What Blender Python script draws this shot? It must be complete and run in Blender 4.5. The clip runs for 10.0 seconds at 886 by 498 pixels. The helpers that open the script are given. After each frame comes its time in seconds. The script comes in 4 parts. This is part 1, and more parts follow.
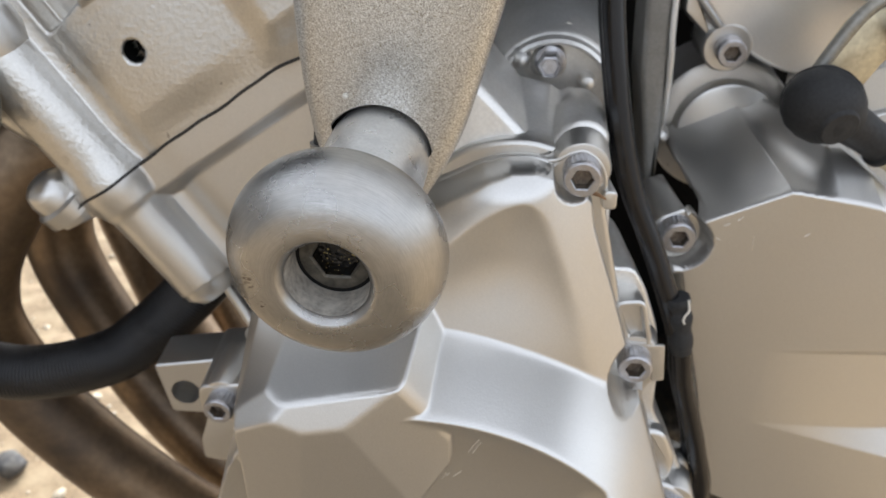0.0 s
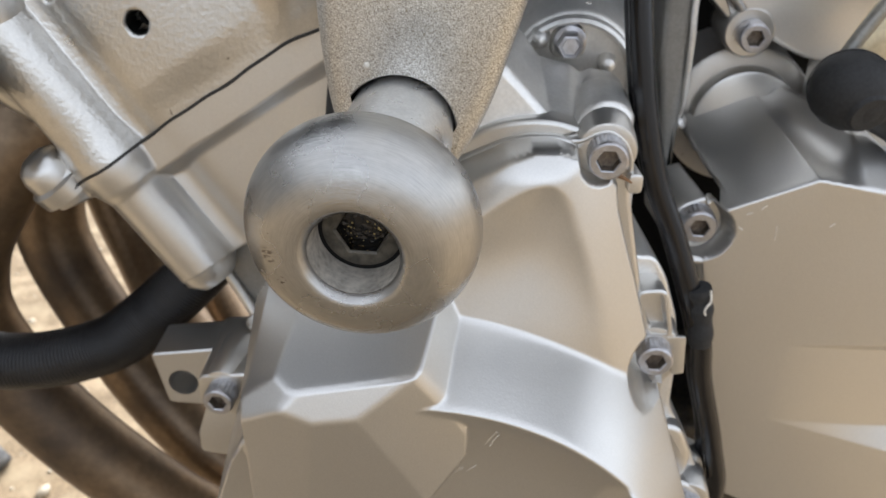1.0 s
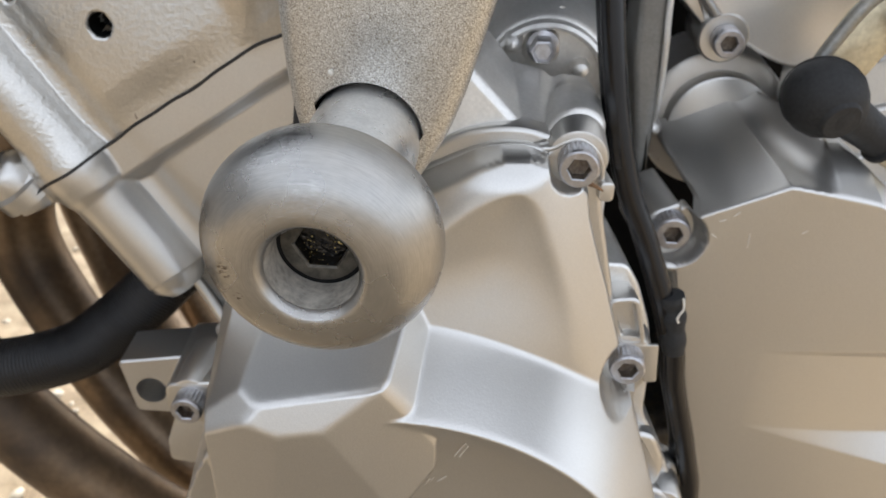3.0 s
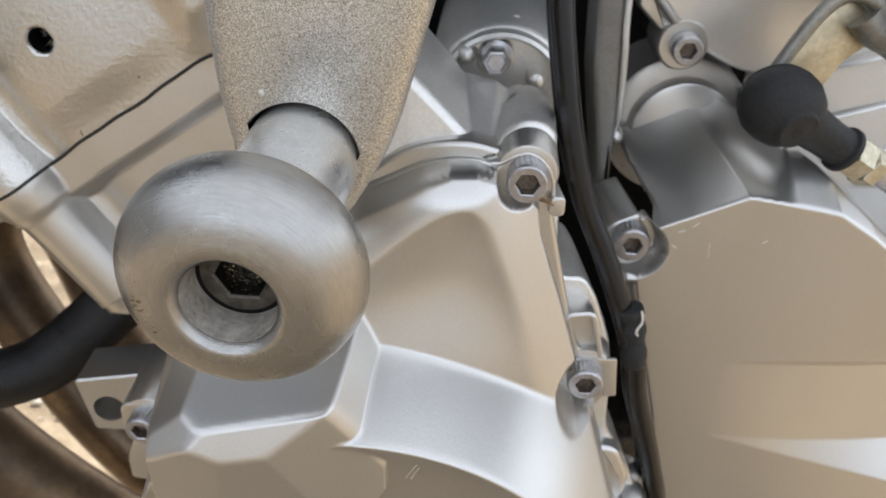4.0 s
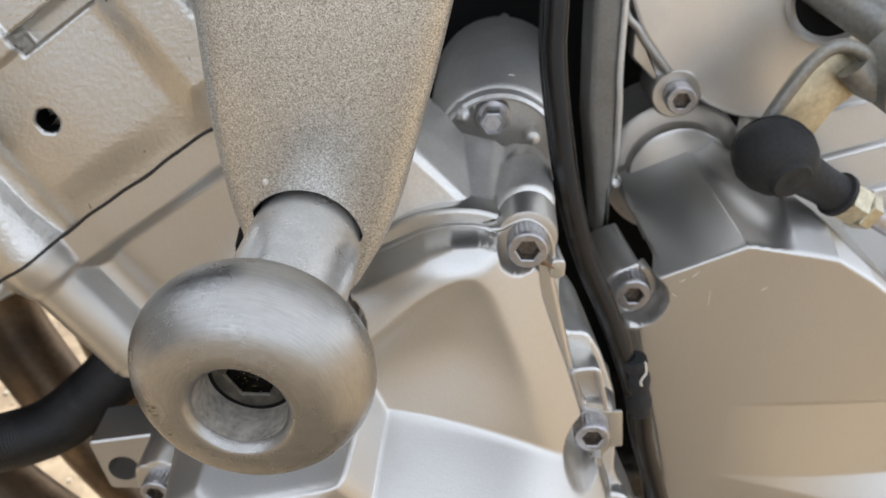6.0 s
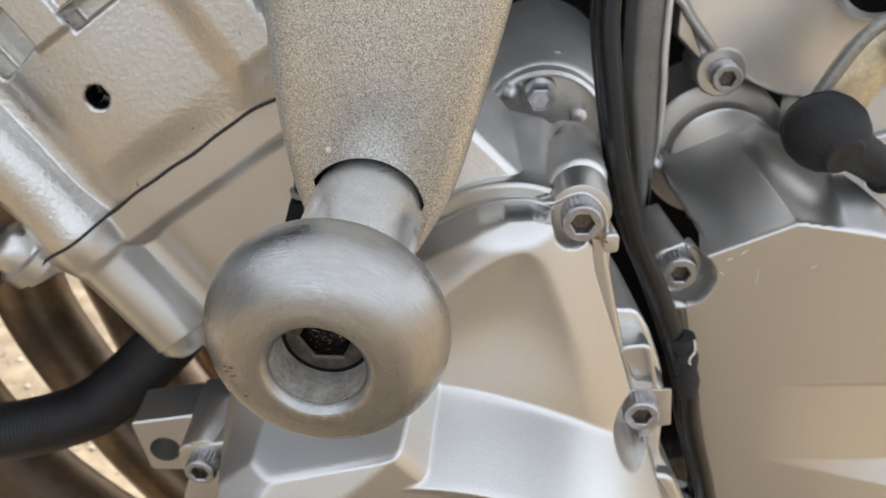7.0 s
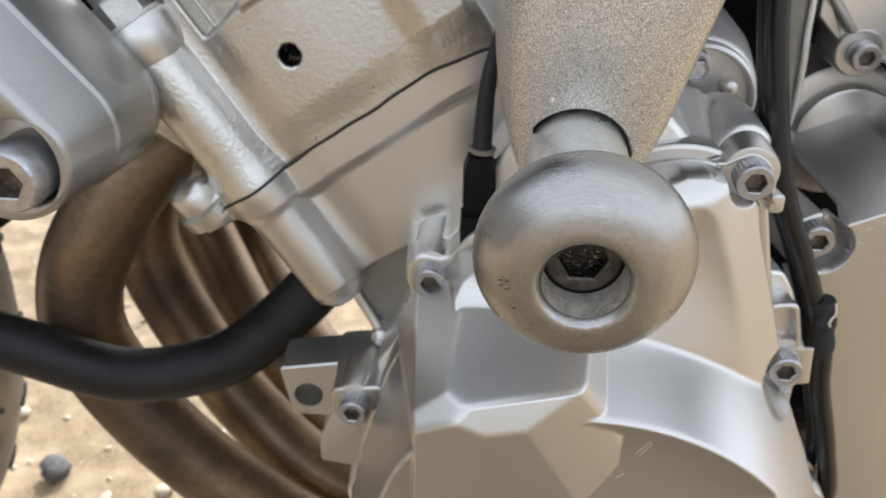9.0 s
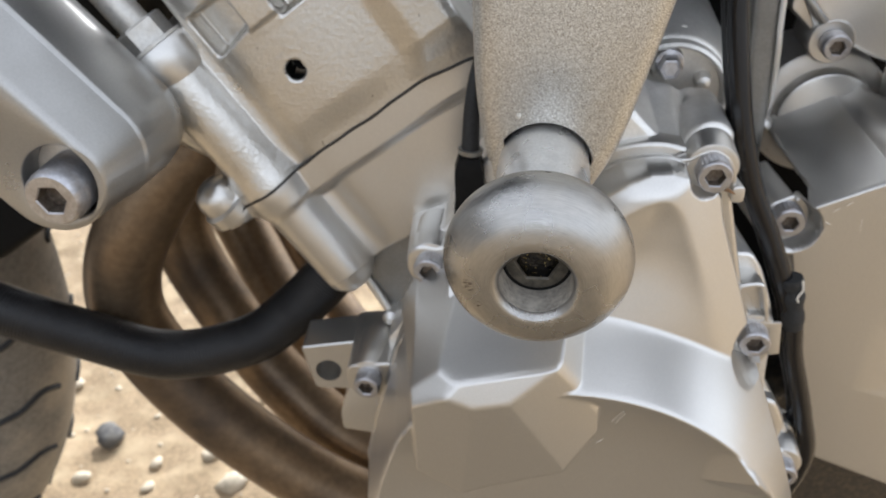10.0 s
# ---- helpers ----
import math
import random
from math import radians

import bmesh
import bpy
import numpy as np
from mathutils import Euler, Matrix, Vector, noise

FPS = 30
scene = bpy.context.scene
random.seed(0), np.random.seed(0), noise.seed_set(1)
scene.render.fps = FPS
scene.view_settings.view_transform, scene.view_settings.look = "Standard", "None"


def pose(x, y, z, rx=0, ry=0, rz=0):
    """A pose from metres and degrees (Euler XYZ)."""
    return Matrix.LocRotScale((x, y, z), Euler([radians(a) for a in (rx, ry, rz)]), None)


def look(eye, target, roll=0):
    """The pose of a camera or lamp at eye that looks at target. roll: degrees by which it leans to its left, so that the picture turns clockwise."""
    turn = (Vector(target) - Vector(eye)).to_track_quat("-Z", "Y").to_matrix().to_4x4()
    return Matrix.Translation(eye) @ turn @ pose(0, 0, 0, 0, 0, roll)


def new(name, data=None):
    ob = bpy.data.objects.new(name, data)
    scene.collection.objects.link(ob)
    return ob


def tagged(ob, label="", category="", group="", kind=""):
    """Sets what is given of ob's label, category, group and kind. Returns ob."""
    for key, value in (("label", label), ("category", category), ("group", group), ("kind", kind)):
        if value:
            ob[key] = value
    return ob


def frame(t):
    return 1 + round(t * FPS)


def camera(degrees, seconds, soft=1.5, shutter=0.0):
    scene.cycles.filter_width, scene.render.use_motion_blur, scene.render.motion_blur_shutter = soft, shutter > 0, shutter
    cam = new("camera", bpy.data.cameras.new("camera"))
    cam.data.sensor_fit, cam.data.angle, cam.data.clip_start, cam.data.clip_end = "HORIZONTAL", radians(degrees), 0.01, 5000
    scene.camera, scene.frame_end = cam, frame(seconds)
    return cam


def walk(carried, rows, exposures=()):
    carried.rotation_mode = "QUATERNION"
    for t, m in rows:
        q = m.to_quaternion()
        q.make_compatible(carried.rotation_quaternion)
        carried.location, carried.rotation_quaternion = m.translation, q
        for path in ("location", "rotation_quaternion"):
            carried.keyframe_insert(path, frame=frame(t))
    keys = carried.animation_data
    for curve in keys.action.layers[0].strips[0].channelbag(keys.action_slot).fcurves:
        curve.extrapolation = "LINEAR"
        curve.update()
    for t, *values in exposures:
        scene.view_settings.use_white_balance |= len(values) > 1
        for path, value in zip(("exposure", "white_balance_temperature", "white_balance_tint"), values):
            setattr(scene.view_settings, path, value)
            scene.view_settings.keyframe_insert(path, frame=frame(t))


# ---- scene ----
cam = camera(59.2, 10.0)
METRES, EYE, TILT, LEAN, TURN = 0.17, 0.56, -27.0, 0.0, 0.0
ROWS = [
    (0.0, 0.0, 0.0, 0.0, -0.0, 0.0, 0.0),
    (0.5, -0.0151, 0.0367, -0.0145, -0.51, 0.1, -0.39),
    (1.0, -0.0478, 0.0561, -0.0279, -0.94, 0.07, -0.7),
    (1.5, -0.0408, 0.0647, -0.0253, -1.17, 0.02, -0.91),
    (2.0, -0.0489, 0.0666, -0.0228, -1.46, 0.01, -1.02),
    (3.5, 0.0102, 0.0846, 0.0028, -2.42, -0.22, -0.41),
    (4.0, 0.0439, 0.0945, 0.021, -2.62, -0.3, -0.02),
    (4.5, 0.0431, 0.0859, 0.0446, -2.79, -0.13, 0.45),
    (5.0, 0.0428, 0.0699, 0.0596, -2.8, 0.21, 1.02),
    (6.5, 0.0494, 0.0725, 0.115, -1.94, 0.57, 2.17),
    (7.0, -0.0204, 0.0786, 0.0686, -1.56, 0.51, 1.96),
    (7.5, -0.0103, 0.057, 0.0674, -0.99, 0.31, 1.42),
    (8.0, -0.0687, 0.0589, 0.0473, -0.67, 0.32, 0.68),
    (8.5, -0.1967, 0.0375, 0.0112, -0.53, 0.44, 0.07),
    (9.0, -0.2802, -0.007, -0.0023, -0.15, 0.31, -0.06),
    (9.5, -0.2762, -0.0333, 0.0138, 0.85, -0.43, 0.48),
    (10.0, -0.1951, -0.159, 0.0551, 2.63, -2.43, 1.53),
]
cam.data.dof.use_dof = True
cam.data.dof.focus_distance = 0.143
cam.data.dof.aperture_fstop = 32.0
walk(cam, [(t, pose(0, 0, EYE, TILT, LEAN, TURN) @ pose(METRES * x, METRES * y, METRES * z, 90 + pitch, roll, yaw)) for t, x, y, z, yaw, pitch, roll in ROWS],
     [(0.0, 0.31, 6050, 10), (10.0, 0.31, 6050, 10)])

# ---- world, sun, exposure ----
world = bpy.data.worlds.new("sky")
scene.world = world
world.use_nodes = True
_n = world.node_tree.nodes
_sky = _n.new("ShaderNodeTexSky")
_sky.sky_type = "NISHITA"
_sky.sun_disc = False
_sky.sun_elevation = radians(37)
_sky.sun_rotation = radians(7)
_sky.dust_density = 4.0
_sky.air_density = 1.0
_haze = _n.new("ShaderNodeHueSaturation")
_haze.inputs["Saturation"].default_value = 0.30
world.node_tree.links.new(_sky.outputs[0], _haze.inputs["Color"])
# a thin even veil of cloud over the clear sky
_veil = _n.new("ShaderNodeMix")
_veil.data_type = "RGBA"
_veil.inputs["Factor"].default_value = 0.55
_veil.inputs[7].default_value = (2.75, 2.8, 2.9, 1)
world.node_tree.links.new(_haze.outputs[0], _veil.inputs[6])
world.node_tree.links.new(_veil.outputs[2], _n["Background"].inputs[0])
_n["Background"].inputs[1].default_value = 0.43
sun = new("sun", bpy.data.lights.new("sun", "SUN"))
sun.data.energy = 4.6
sun.data.angle = radians(8)
sun.data.color = (1.0, 0.95, 0.88)
sun.matrix_world = look((0.25, 2.2, 1.97), (0, 0.2, 0.4))


# ---- materials ----
def material(name, base, rough=0.5, metal=0.0, grain=0.0, grain_scale=900.0, bump=0.0, bump_scale=600.0,
             dirt=None, dirt_amount=0.0, dirt_scale=40.0, stretch=None, coat=0.0, rough_var=0.08, gloss=0.5):
    m = bpy.data.materials.new(name)
    m.use_nodes = True
    nt = m.node_tree
    b = nt.nodes["Principled BSDF"]
    b.inputs["Metallic"].default_value = metal
    b.inputs["Coat Weight"].default_value = coat
    b.inputs["Specular IOR Level"].default_value = gloss
    b.inputs["Coat Roughness"].default_value = 0.2
    tc = nt.nodes.new("ShaderNodeTexCoord")
    src = tc.outputs["Object"]
    if stretch:
        mp = nt.nodes.new("ShaderNodeMapping")
        mp.inputs["Scale"].default_value = stretch
        nt.links.new(src, mp.inputs["Vector"])
        src = mp.outputs["Vector"]

    def tex(scale, detail):
        t = nt.nodes.new("ShaderNodeTexNoise")
        t.inputs["Scale"].default_value = scale
        t.inputs["Detail"].default_value = detail
        nt.links.new(src, t.inputs["Vector"])
        return t.outputs["Fac"]

    def mix(fac, a, c):
        x = nt.nodes.new("ShaderNodeMix")
        x.data_type = "RGBA"
        if fac is not None:
            nt.links.new(fac, x.inputs["Factor"])
        for i, v in ((6, a), (7, c)):
            if isinstance(v, tuple):
                x.inputs[i].default_value = (*v, 1)
            else:
                nt.links.new(v, x.inputs[i])
        return x.outputs[2]

    def band(fac, lo, hi, a, c):
        r = nt.nodes.new("ShaderNodeMapRange")
        for k, v in (("From Min", lo), ("From Max", hi), ("To Min", a), ("To Max", c)):
            r.inputs[k].default_value = v
        nt.links.new(fac, r.inputs["Value"])
        return r.outputs["Result"]

    fine = tex(grain_scale, 3.0)
    col = mix(band(fine, 0.3, 0.7, 0.0, 1.0), tuple(v * (1 - grain) for v in base), tuple(min(1.0, v * (1 + grain)) for v in base))
    broad = tex(dirt_scale, 5.0)
    if dirt:
        col = mix(band(broad, 0.45, 0.75, 0.0, dirt_amount), col, dirt)
    nt.links.new(col, b.inputs["Base Color"])
    nt.links.new(band(broad, 0.25, 0.75, rough - rough_var, rough + rough_var), b.inputs["Roughness"])
    if bump:
        bp = nt.nodes.new("ShaderNodeBump")
        bp.inputs["Strength"].default_value = bump
        bp.inputs["Distance"].default_value = 0.0004
        nt.links.new(tex(bump_scale, 2.0), bp.inputs["Height"])
        nt.links.new(bp.outputs["Normal"], b.inputs["Normal"])
    return m


PAINT = material("silver_engine_paint", (0.62, 0.605, 0.575), 0.335, 0.92, 0.05, 3000, 0.08, 1500, rough_var=0.04)
PAINT_ROUGH = material("textured_silver_paint", (0.60, 0.58, 0.54), 0.29, 0.9, 0.06, 1500, 0.44, 700, (0.46, 0.42, 0.35), 0.15, 45, rough_var=0.03)
def specked(m, scale, level, tone):
    """Scatter small dark specks of grime over a material."""
    nt = m.node_tree
    b = nt.nodes["Principled BSDF"]
    tc = nt.nodes.new("ShaderNodeTexCoord")
    sn = nt.nodes.new("ShaderNodeTexNoise")
    sn.inputs["Scale"].default_value = scale
    sn.inputs["Detail"].default_value = 1.0
    nt.links.new(tc.outputs["Object"], sn.inputs["Vector"])
    cut = nt.nodes.new("ShaderNodeMapRange")
    cut.inputs["From Min"].default_value, cut.inputs["From Max"].default_value = level, level + 0.03
    nt.links.new(sn.outputs["Fac"], cut.inputs["Value"])
    mx = nt.nodes.new("ShaderNodeMix")
    mx.data_type = "RGBA"
    nt.links.new(cut.outputs[0], mx.inputs["Factor"])
    nt.links.new(b.inputs["Base Color"].links[0].from_socket, mx.inputs[6])
    mx.inputs[7].default_value = (*tone, 1)
    nt.links.new(mx.outputs[2], b.inputs["Base Color"])


specked(PAINT_ROUGH, 300, 0.785, (0.10, 0.08, 0.06))
def flaked(m, scale, amount):
    """Metallic flakes: small cells that tilt and vary in tone."""
    nt = m.node_tree
    b = nt.nodes["Principled BSDF"]
    tc = nt.nodes.new("ShaderNodeTexCoord")
    vo = nt.nodes.new("ShaderNodeTexVoronoi")
    vo.inputs["Scale"].default_value = scale
    nt.links.new(tc.outputs["Object"], vo.inputs["Vector"])
    bw = nt.nodes.new("ShaderNodeRGBToBW")
    nt.links.new(vo.outputs["Color"], bw.inputs[0])
    mx = nt.nodes.new("ShaderNodeMix")
    mx.data_type, mx.blend_type = "RGBA", "OVERLAY"
    mx.inputs["Factor"].default_value = amount
    nt.links.new(b.inputs["Base Color"].links[0].from_socket, mx.inputs[6])
    nt.links.new(bw.outputs[0], mx.inputs[7])
    nt.links.new(mx.outputs[2], b.inputs["Base Color"])
    bp = nt.nodes.new("ShaderNodeBump")
    bp.inputs["Strength"].default_value = 0.22
    bp.inputs["Distance"].default_value = 0.0002
    nt.links.new(bw.outputs[0], bp.inputs["Height"])
    nt.links.new(bp.outputs["Normal"], b.inputs["Normal"])


FRAME = material("sparkling_frame_paint", (0.55, 0.532, 0.487), 0.38, 0.8, 0.10, 1800, 0.0, 3200, (0.42, 0.36, 0.27), 0.12, 50)
flaked(FRAME, 5600, 0.80)
GREY = material("grey_satin_paint", (0.42, 0.415, 0.40), 0.33, 0.85, 0.05, 1500, 0.05, 900, (0.36, 0.34, 0.31), 0.15, 60)


RIM = np.array((-0.02133, 0.12227, 0.4903))
INTO = (0.114, 1.0, 0.063)
AX = np.array((0.112, 1.0, 0.094))
AX = AX / np.linalg.norm(AX)


def turned(name, base, rough):
    """Aluminium with fine lathe and sanding marks running round the slider's axis."""
    m = material(name, base, rough, 0.92, 0.05, 700, 0.0, 500, (0.46, 0.42, 0.36), 0.45, 75)
    nt = m.node_tree
    b = nt.nodes["Principled BSDF"]
    tc = nt.nodes.new("ShaderNodeTexCoord")

    def vm(op, a, c=None):
        v = nt.nodes.new("ShaderNodeVectorMath")
        v.operation = op
        nt.links.new(a, v.inputs[0])
        if c is not None:
            if isinstance(c, (tuple, list)):
                v.inputs[1].default_value = c
            else:
                nt.links.new(c, v.inputs[1])
        return v

    p = vm("SUBTRACT", tc.outputs["Object"], tuple(RIM)).outputs[0]
    along = vm("DOT_PRODUCT", p, tuple(AX)).outputs["Value"]
    out = vm("LENGTH", vm("CROSS_PRODUCT", p, tuple(AX)).outputs[0]).outputs["Value"]
    cmb = nt.nodes.new("ShaderNodeCombineXYZ")
    nt.links.new(along, cmb.inputs[0])
    nt.links.new(out, cmb.inputs[1])
    big = vm("MULTIPLY", cmb.outputs[0], (9500, 9500, 0)).outputs[0]
    small = vm("MULTIPLY", p, (330, 330, 330)).outputs[0]
    vec = vm("ADD", big, small).outputs[0]
    tx = nt.nodes.new("ShaderNodeTexNoise")
    tx.inputs["Scale"].default_value = 1.0
    tx.inputs["Detail"].default_value = 4.0
    nt.links.new(vec, tx.inputs["Vector"])
    bp = nt.nodes.new("ShaderNodeBump")
    bp.inputs["Strength"].default_value = 0.5
    bp.inputs["Distance"].default_value = 0.00009
    nt.links.new(tx.outputs["Fac"], bp.inputs["Height"])
    nt.links.new(bp.outputs["Normal"], b.inputs["Normal"])
    old = b.inputs["Base Color"].links[0].from_socket
    mx = nt.nodes.new("ShaderNodeMix")
    mx.data_type, mx.blend_type = "RGBA", "OVERLAY"
    mx.inputs["Factor"].default_value = 0.30
    nt.links.new(old, mx.inputs[6])
    nt.links.new(tx.outputs["Fac"], mx.inputs[7])
    tone = mx.outputs[2]
    # two scuffs where the head has touched the ground
    for spot, size in ((( -0.0362, 0.1250, 0.4895), 0.0020), ((-0.0340, 0.1243, 0.4846), 0.0013)):
        d = vm("DISTANCE", tc.outputs["Object"], spot).outputs["Value"]
        near = nt.nodes.new("ShaderNodeMapRange")
        near.inputs["From Min"].default_value, near.inputs["From Max"].default_value = size, size * 0.6
        nt.links.new(d, near.inputs["Value"])
        sn = nt.nodes.new("ShaderNodeTexNoise")
        sn.inputs["Scale"].default_value = 1.0
        nt.links.new(vm("MULTIPLY", p, (900, 900, 2200)).outputs[0], sn.inputs["Vector"])
        lines = nt.nodes.new("ShaderNodeMapRange")
        lines.inputs["From Min"].default_value, lines.inputs["From Max"].default_value = 0.54, 0.60
        nt.links.new(sn.outputs["Fac"], lines.inputs["Value"])
        both = nt.nodes.new("ShaderNodeMath")
        both.operation = "MULTIPLY"
        nt.links.new(near.outputs[0], both.inputs[0])
        nt.links.new(lines.outputs[0], both.inputs[1])
        mark = nt.nodes.new("ShaderNodeMix")
        mark.data_type = "RGBA"
        nt.links.new(both.outputs[0], mark.inputs["Factor"])
        nt.links.new(tone, mark.inputs[6])
        mark.inputs[7].default_value = (0.16, 0.14, 0.12, 1)
        tone = mark.outputs[2]
    nt.links.new(tone, b.inputs["Base Color"])
    return m


BRUSHED = turned("turned_aluminium", (0.41, 0.40, 0.38), 0.28)
STEM = material("milled_aluminium", (0.76, 0.76, 0.76), 0.30, 0.92, 0.08, 1500, 0.06, 900, (0.60, 0.60, 0.60), 0.5, 160, rough_var=0.06)
RECESS = material("dusty_bore", (0.42, 0.39, 0.34), 0.6, 0.25, 0.25, 900, 0.3, 900, (0.72, 0.68, 0.60), 0.6, 300)
BOLTFACE = material("dirty_bolt_face", (0.075, 0.068, 0.055), 0.45, 0.35, 0.3, 900, 0.3, 900, (0.24, 0.21, 0.16), 0.5, 400)
PLATE = material("satin_side_plate", (0.82, 0.795, 0.75), 0.42, 0.8, 0.04, 2500, 0.05, 900, (0.45, 0.38, 0.30), 0.25, 50)
specked(PLATE, 330, 0.765, (0.22, 0.15, 0.09))
KNUCKLE = material("dull_zinc_casting", (0.27, 0.265, 0.245), 0.45, 0.7, 0.15, 700, 0.3, 500, (0.38, 0.32, 0.20), 0.5, 90)
ZINC = material("dull_silver_zinc", (0.58, 0.565, 0.53), 0.42, 0.6, 0.1, 900, 0.08, 900, (0.40, 0.34, 0.26), 0.3, 200)
RUST = material("brown_rust_stain", (0.20, 0.11, 0.05), 0.7, 0.1, 0.4, 900, 0.3, 900)
STEEL = material("zinc_plated_steel", (0.50, 0.50, 0.52), 0.35, 0.9, 0.12, 900, 0.1, 900, (0.30, 0.22, 0.15), 0.45, 220)
DARKSTEEL = material("mottled_dark_steel", (0.05, 0.045, 0.04), 0.35, 0.6, 0.5, 900, 0.4, 700, (0.16, 0.13, 0.08), 0.5, 300)
SOCKET = material("rusty_socket", (0.20, 0.17, 0.14), 0.5, 0.7, 0.4, 900, 0.3, 700, (0.10, 0.06, 0.035), 0.6, 300)
GRIME = material("oily_black_grime", (0.006, 0.0055, 0.005), 0.22, 0.0, 0.5, 900, 1.0, 900, (0.05, 0.036, 0.014), 0.5, 500, gloss=0.5)
specked(GRIME, 1500, 0.70, (0.55, 0.42, 0.16))
GOLD = material("yellow_zinc_plate", (0.58, 0.535, 0.40), 0.36, 0.85, 0.12, 700, 0.1, 600, (0.20, 0.12, 0.05), 0.5, 130)
RUBBER = material("black_rubber", (0.028, 0.028, 0.028), 0.55, 0.0, 0.2, 900, 0.15, 700, (0.032, 0.031, 0.030), 0.3, 90, gloss=0.2)
CABLE = material("black_cable_sheath", (0.004, 0.004, 0.005), 0.20, 0.0, 0.2, 900, 0.03, 300, rough_var=0.03, gloss=0.5)
HOSE = material("black_hose_rubber", (0.010, 0.010, 0.011), 0.42, 0.0, 0.3, 700, 0.3, 900, (0.035, 0.034, 0.033), 0.3, 60, gloss=0.35)
EXHAUST = material("baked_brown_exhaust", (0.20, 0.143, 0.09), 0.40, 0.70, 0.15, 300, 0.2, 300, (0.065, 0.052, 0.043), 0.9, 26)
CAST = material("dull_cast_aluminium", (0.76, 0.745, 0.71), 0.42, 0.80, 0.06, 900, 0.15, 700, (0.38, 0.33, 0.27), 0.3, 60)
# darker version of CAST for the crankcase recess and the frame upright
DARK_CAST = material("dark_bare_casting", (0.24, 0.235, 0.22), 0.45, 0.6, 0.1, 900, 0.2, 700, (0.15, 0.13, 0.10), 0.5, 60)
CHIP = material("pale_chipped_metal", (0.66, 0.62, 0.54), 0.5, 0.2, 0.1, 900)
BLACK = material("matt_black", (0.006, 0.006, 0.006), 0.6, 0.0, 0.2, 500, 0.1, 400, gloss=0.15)
GASKET = material("dark_gasket", (0.02, 0.018, 0.016), 0.6)
RENDER = material("grey_wall_render", (0.21, 0.21, 0.208), 0.85, 0.0, 0.2, 60, 0.2, 40, (0.13, 0.125, 0.115), 0.5, 2.5)
TYRE = material("dusty_tyre_rubber", (0.17, 0.155, 0.13), 0.85, 0.0, 0.2, 300, 0.2, 300, (0.46, 0.39, 0.29), 0.7, 18)
SAND = material("sandy_ground", (0.25, 0.182, 0.107), 0.9, 0.0, 0.30, 260, 0.0, 90, (0.43, 0.34, 0.22), 0.9, 26)
PALESTONE = material("pale_stone", (0.48, 0.42, 0.32), 0.85, 0.0, 0.25, 200, 0.3, 120, (0.40, 0.33, 0.24), 0.6, 60)
PALE = ((-0.287, 0.539, 0.020), (-0.319, 0.579, 0.014), (-0.378, 0.572, 0.010), (-0.447, 0.549, 0.013), (-0.373, 0.538, 0.010), (-0.52, 0.70, 0.012), (-0.40, 0.72, 0.009))
STONE = material("grey_stone", (0.075, 0.073, 0.072), 0.8, 0.0, 0.4, 160, 0.5, 120, (0.17, 0.15, 0.12), 0.6, 70)


# ---- shape tools ----
def thing(name, label, category, group="", kind="", at=(0, 0, 0)):
    ob = new(name)
    ob.empty_display_size = 0.01
    ob.location = at
    return tagged(ob, label, category, group, kind)


def part(name, me, mat, parent=None, label="", smooth=True):
    if isinstance(me, bmesh.types.BMesh):
        bm, me = me, bpy.data.meshes.new(name)
        bm.to_mesh(me)
        bm.free()
    me.name = name
    me.materials.clear()
    me.materials.append(mat)
    if smooth:
        me.polygons.foreach_set("use_smooth", [True] * len(me.polygons))
    ob = new(name, me)
    if parent is not None:
        base = parent.location if parent.parent is None else parent.parent.location + parent.location
        ob.parent = parent
        ob.location = -base
    if label:
        ob["label"] = label
    return ob


def sharp(me, degrees=35):
    me.set_sharp_from_angle(angle=radians(degrees))
    return me


def loft(rings, cap0=True, cap1=True, closed=False, angle=38):
    """A skin over rings of equally many points."""
    rings = [np.asarray(r, float) for r in rings]
    n, k = len(rings[0]), len(rings)
    verts = np.concatenate(rings)
    faces = []
    last = k if closed else k - 1
    for j in range(last):
        a, b = j * n, ((j + 1) % k) * n
        for i in range(n):
            i2 = (i + 1) % n
            faces.append((a + i, a + i2, b + i2, b + i))
    if cap0 and not closed:
        faces.append(tuple(range(n - 1, -1, -1)))
    if cap1 and not closed:
        faces.append(tuple((k - 1) * n + i for i in range(n)))
    me = bpy.data.meshes.new("loft")
    me.from_pydata(verts.tolist(), [], faces)
    bm = bmesh.new()
    bm.from_mesh(me)
    bmesh.ops.recalc_face_normals(bm, faces=bm.faces)
    bm.to_mesh(me)
    bm.free()
    me.polygons.foreach_set("use_smooth", [True] * len(me.polygons))
    return sharp(me, angle)


def frame_of(d):
    """Two unit vectors square to d."""
    d = Vector(d).normalized()
    a = Vector((0, 0, 1)) if abs(d.z) < 0.9 else Vector((1, 0, 0))
    e = d.cross(a).normalized()
    return np.array(e), np.array(e.cross(d)), np.array(d)


def revolve(profile, base, direction, n=48, cap0=True, cap1=True, angle=38):
    """profile: (distance along direction from base, radius)."""
    e, f, d = frame_of(direction)
    t = np.linspace(0, 2 * np.pi, n, endpoint=False)[:, None]
    return loft([np.array(base) + d * s + (np.cos(t) * e + np.sin(t) * f) * r for s, r in profile], cap0, cap1, angle=angle)


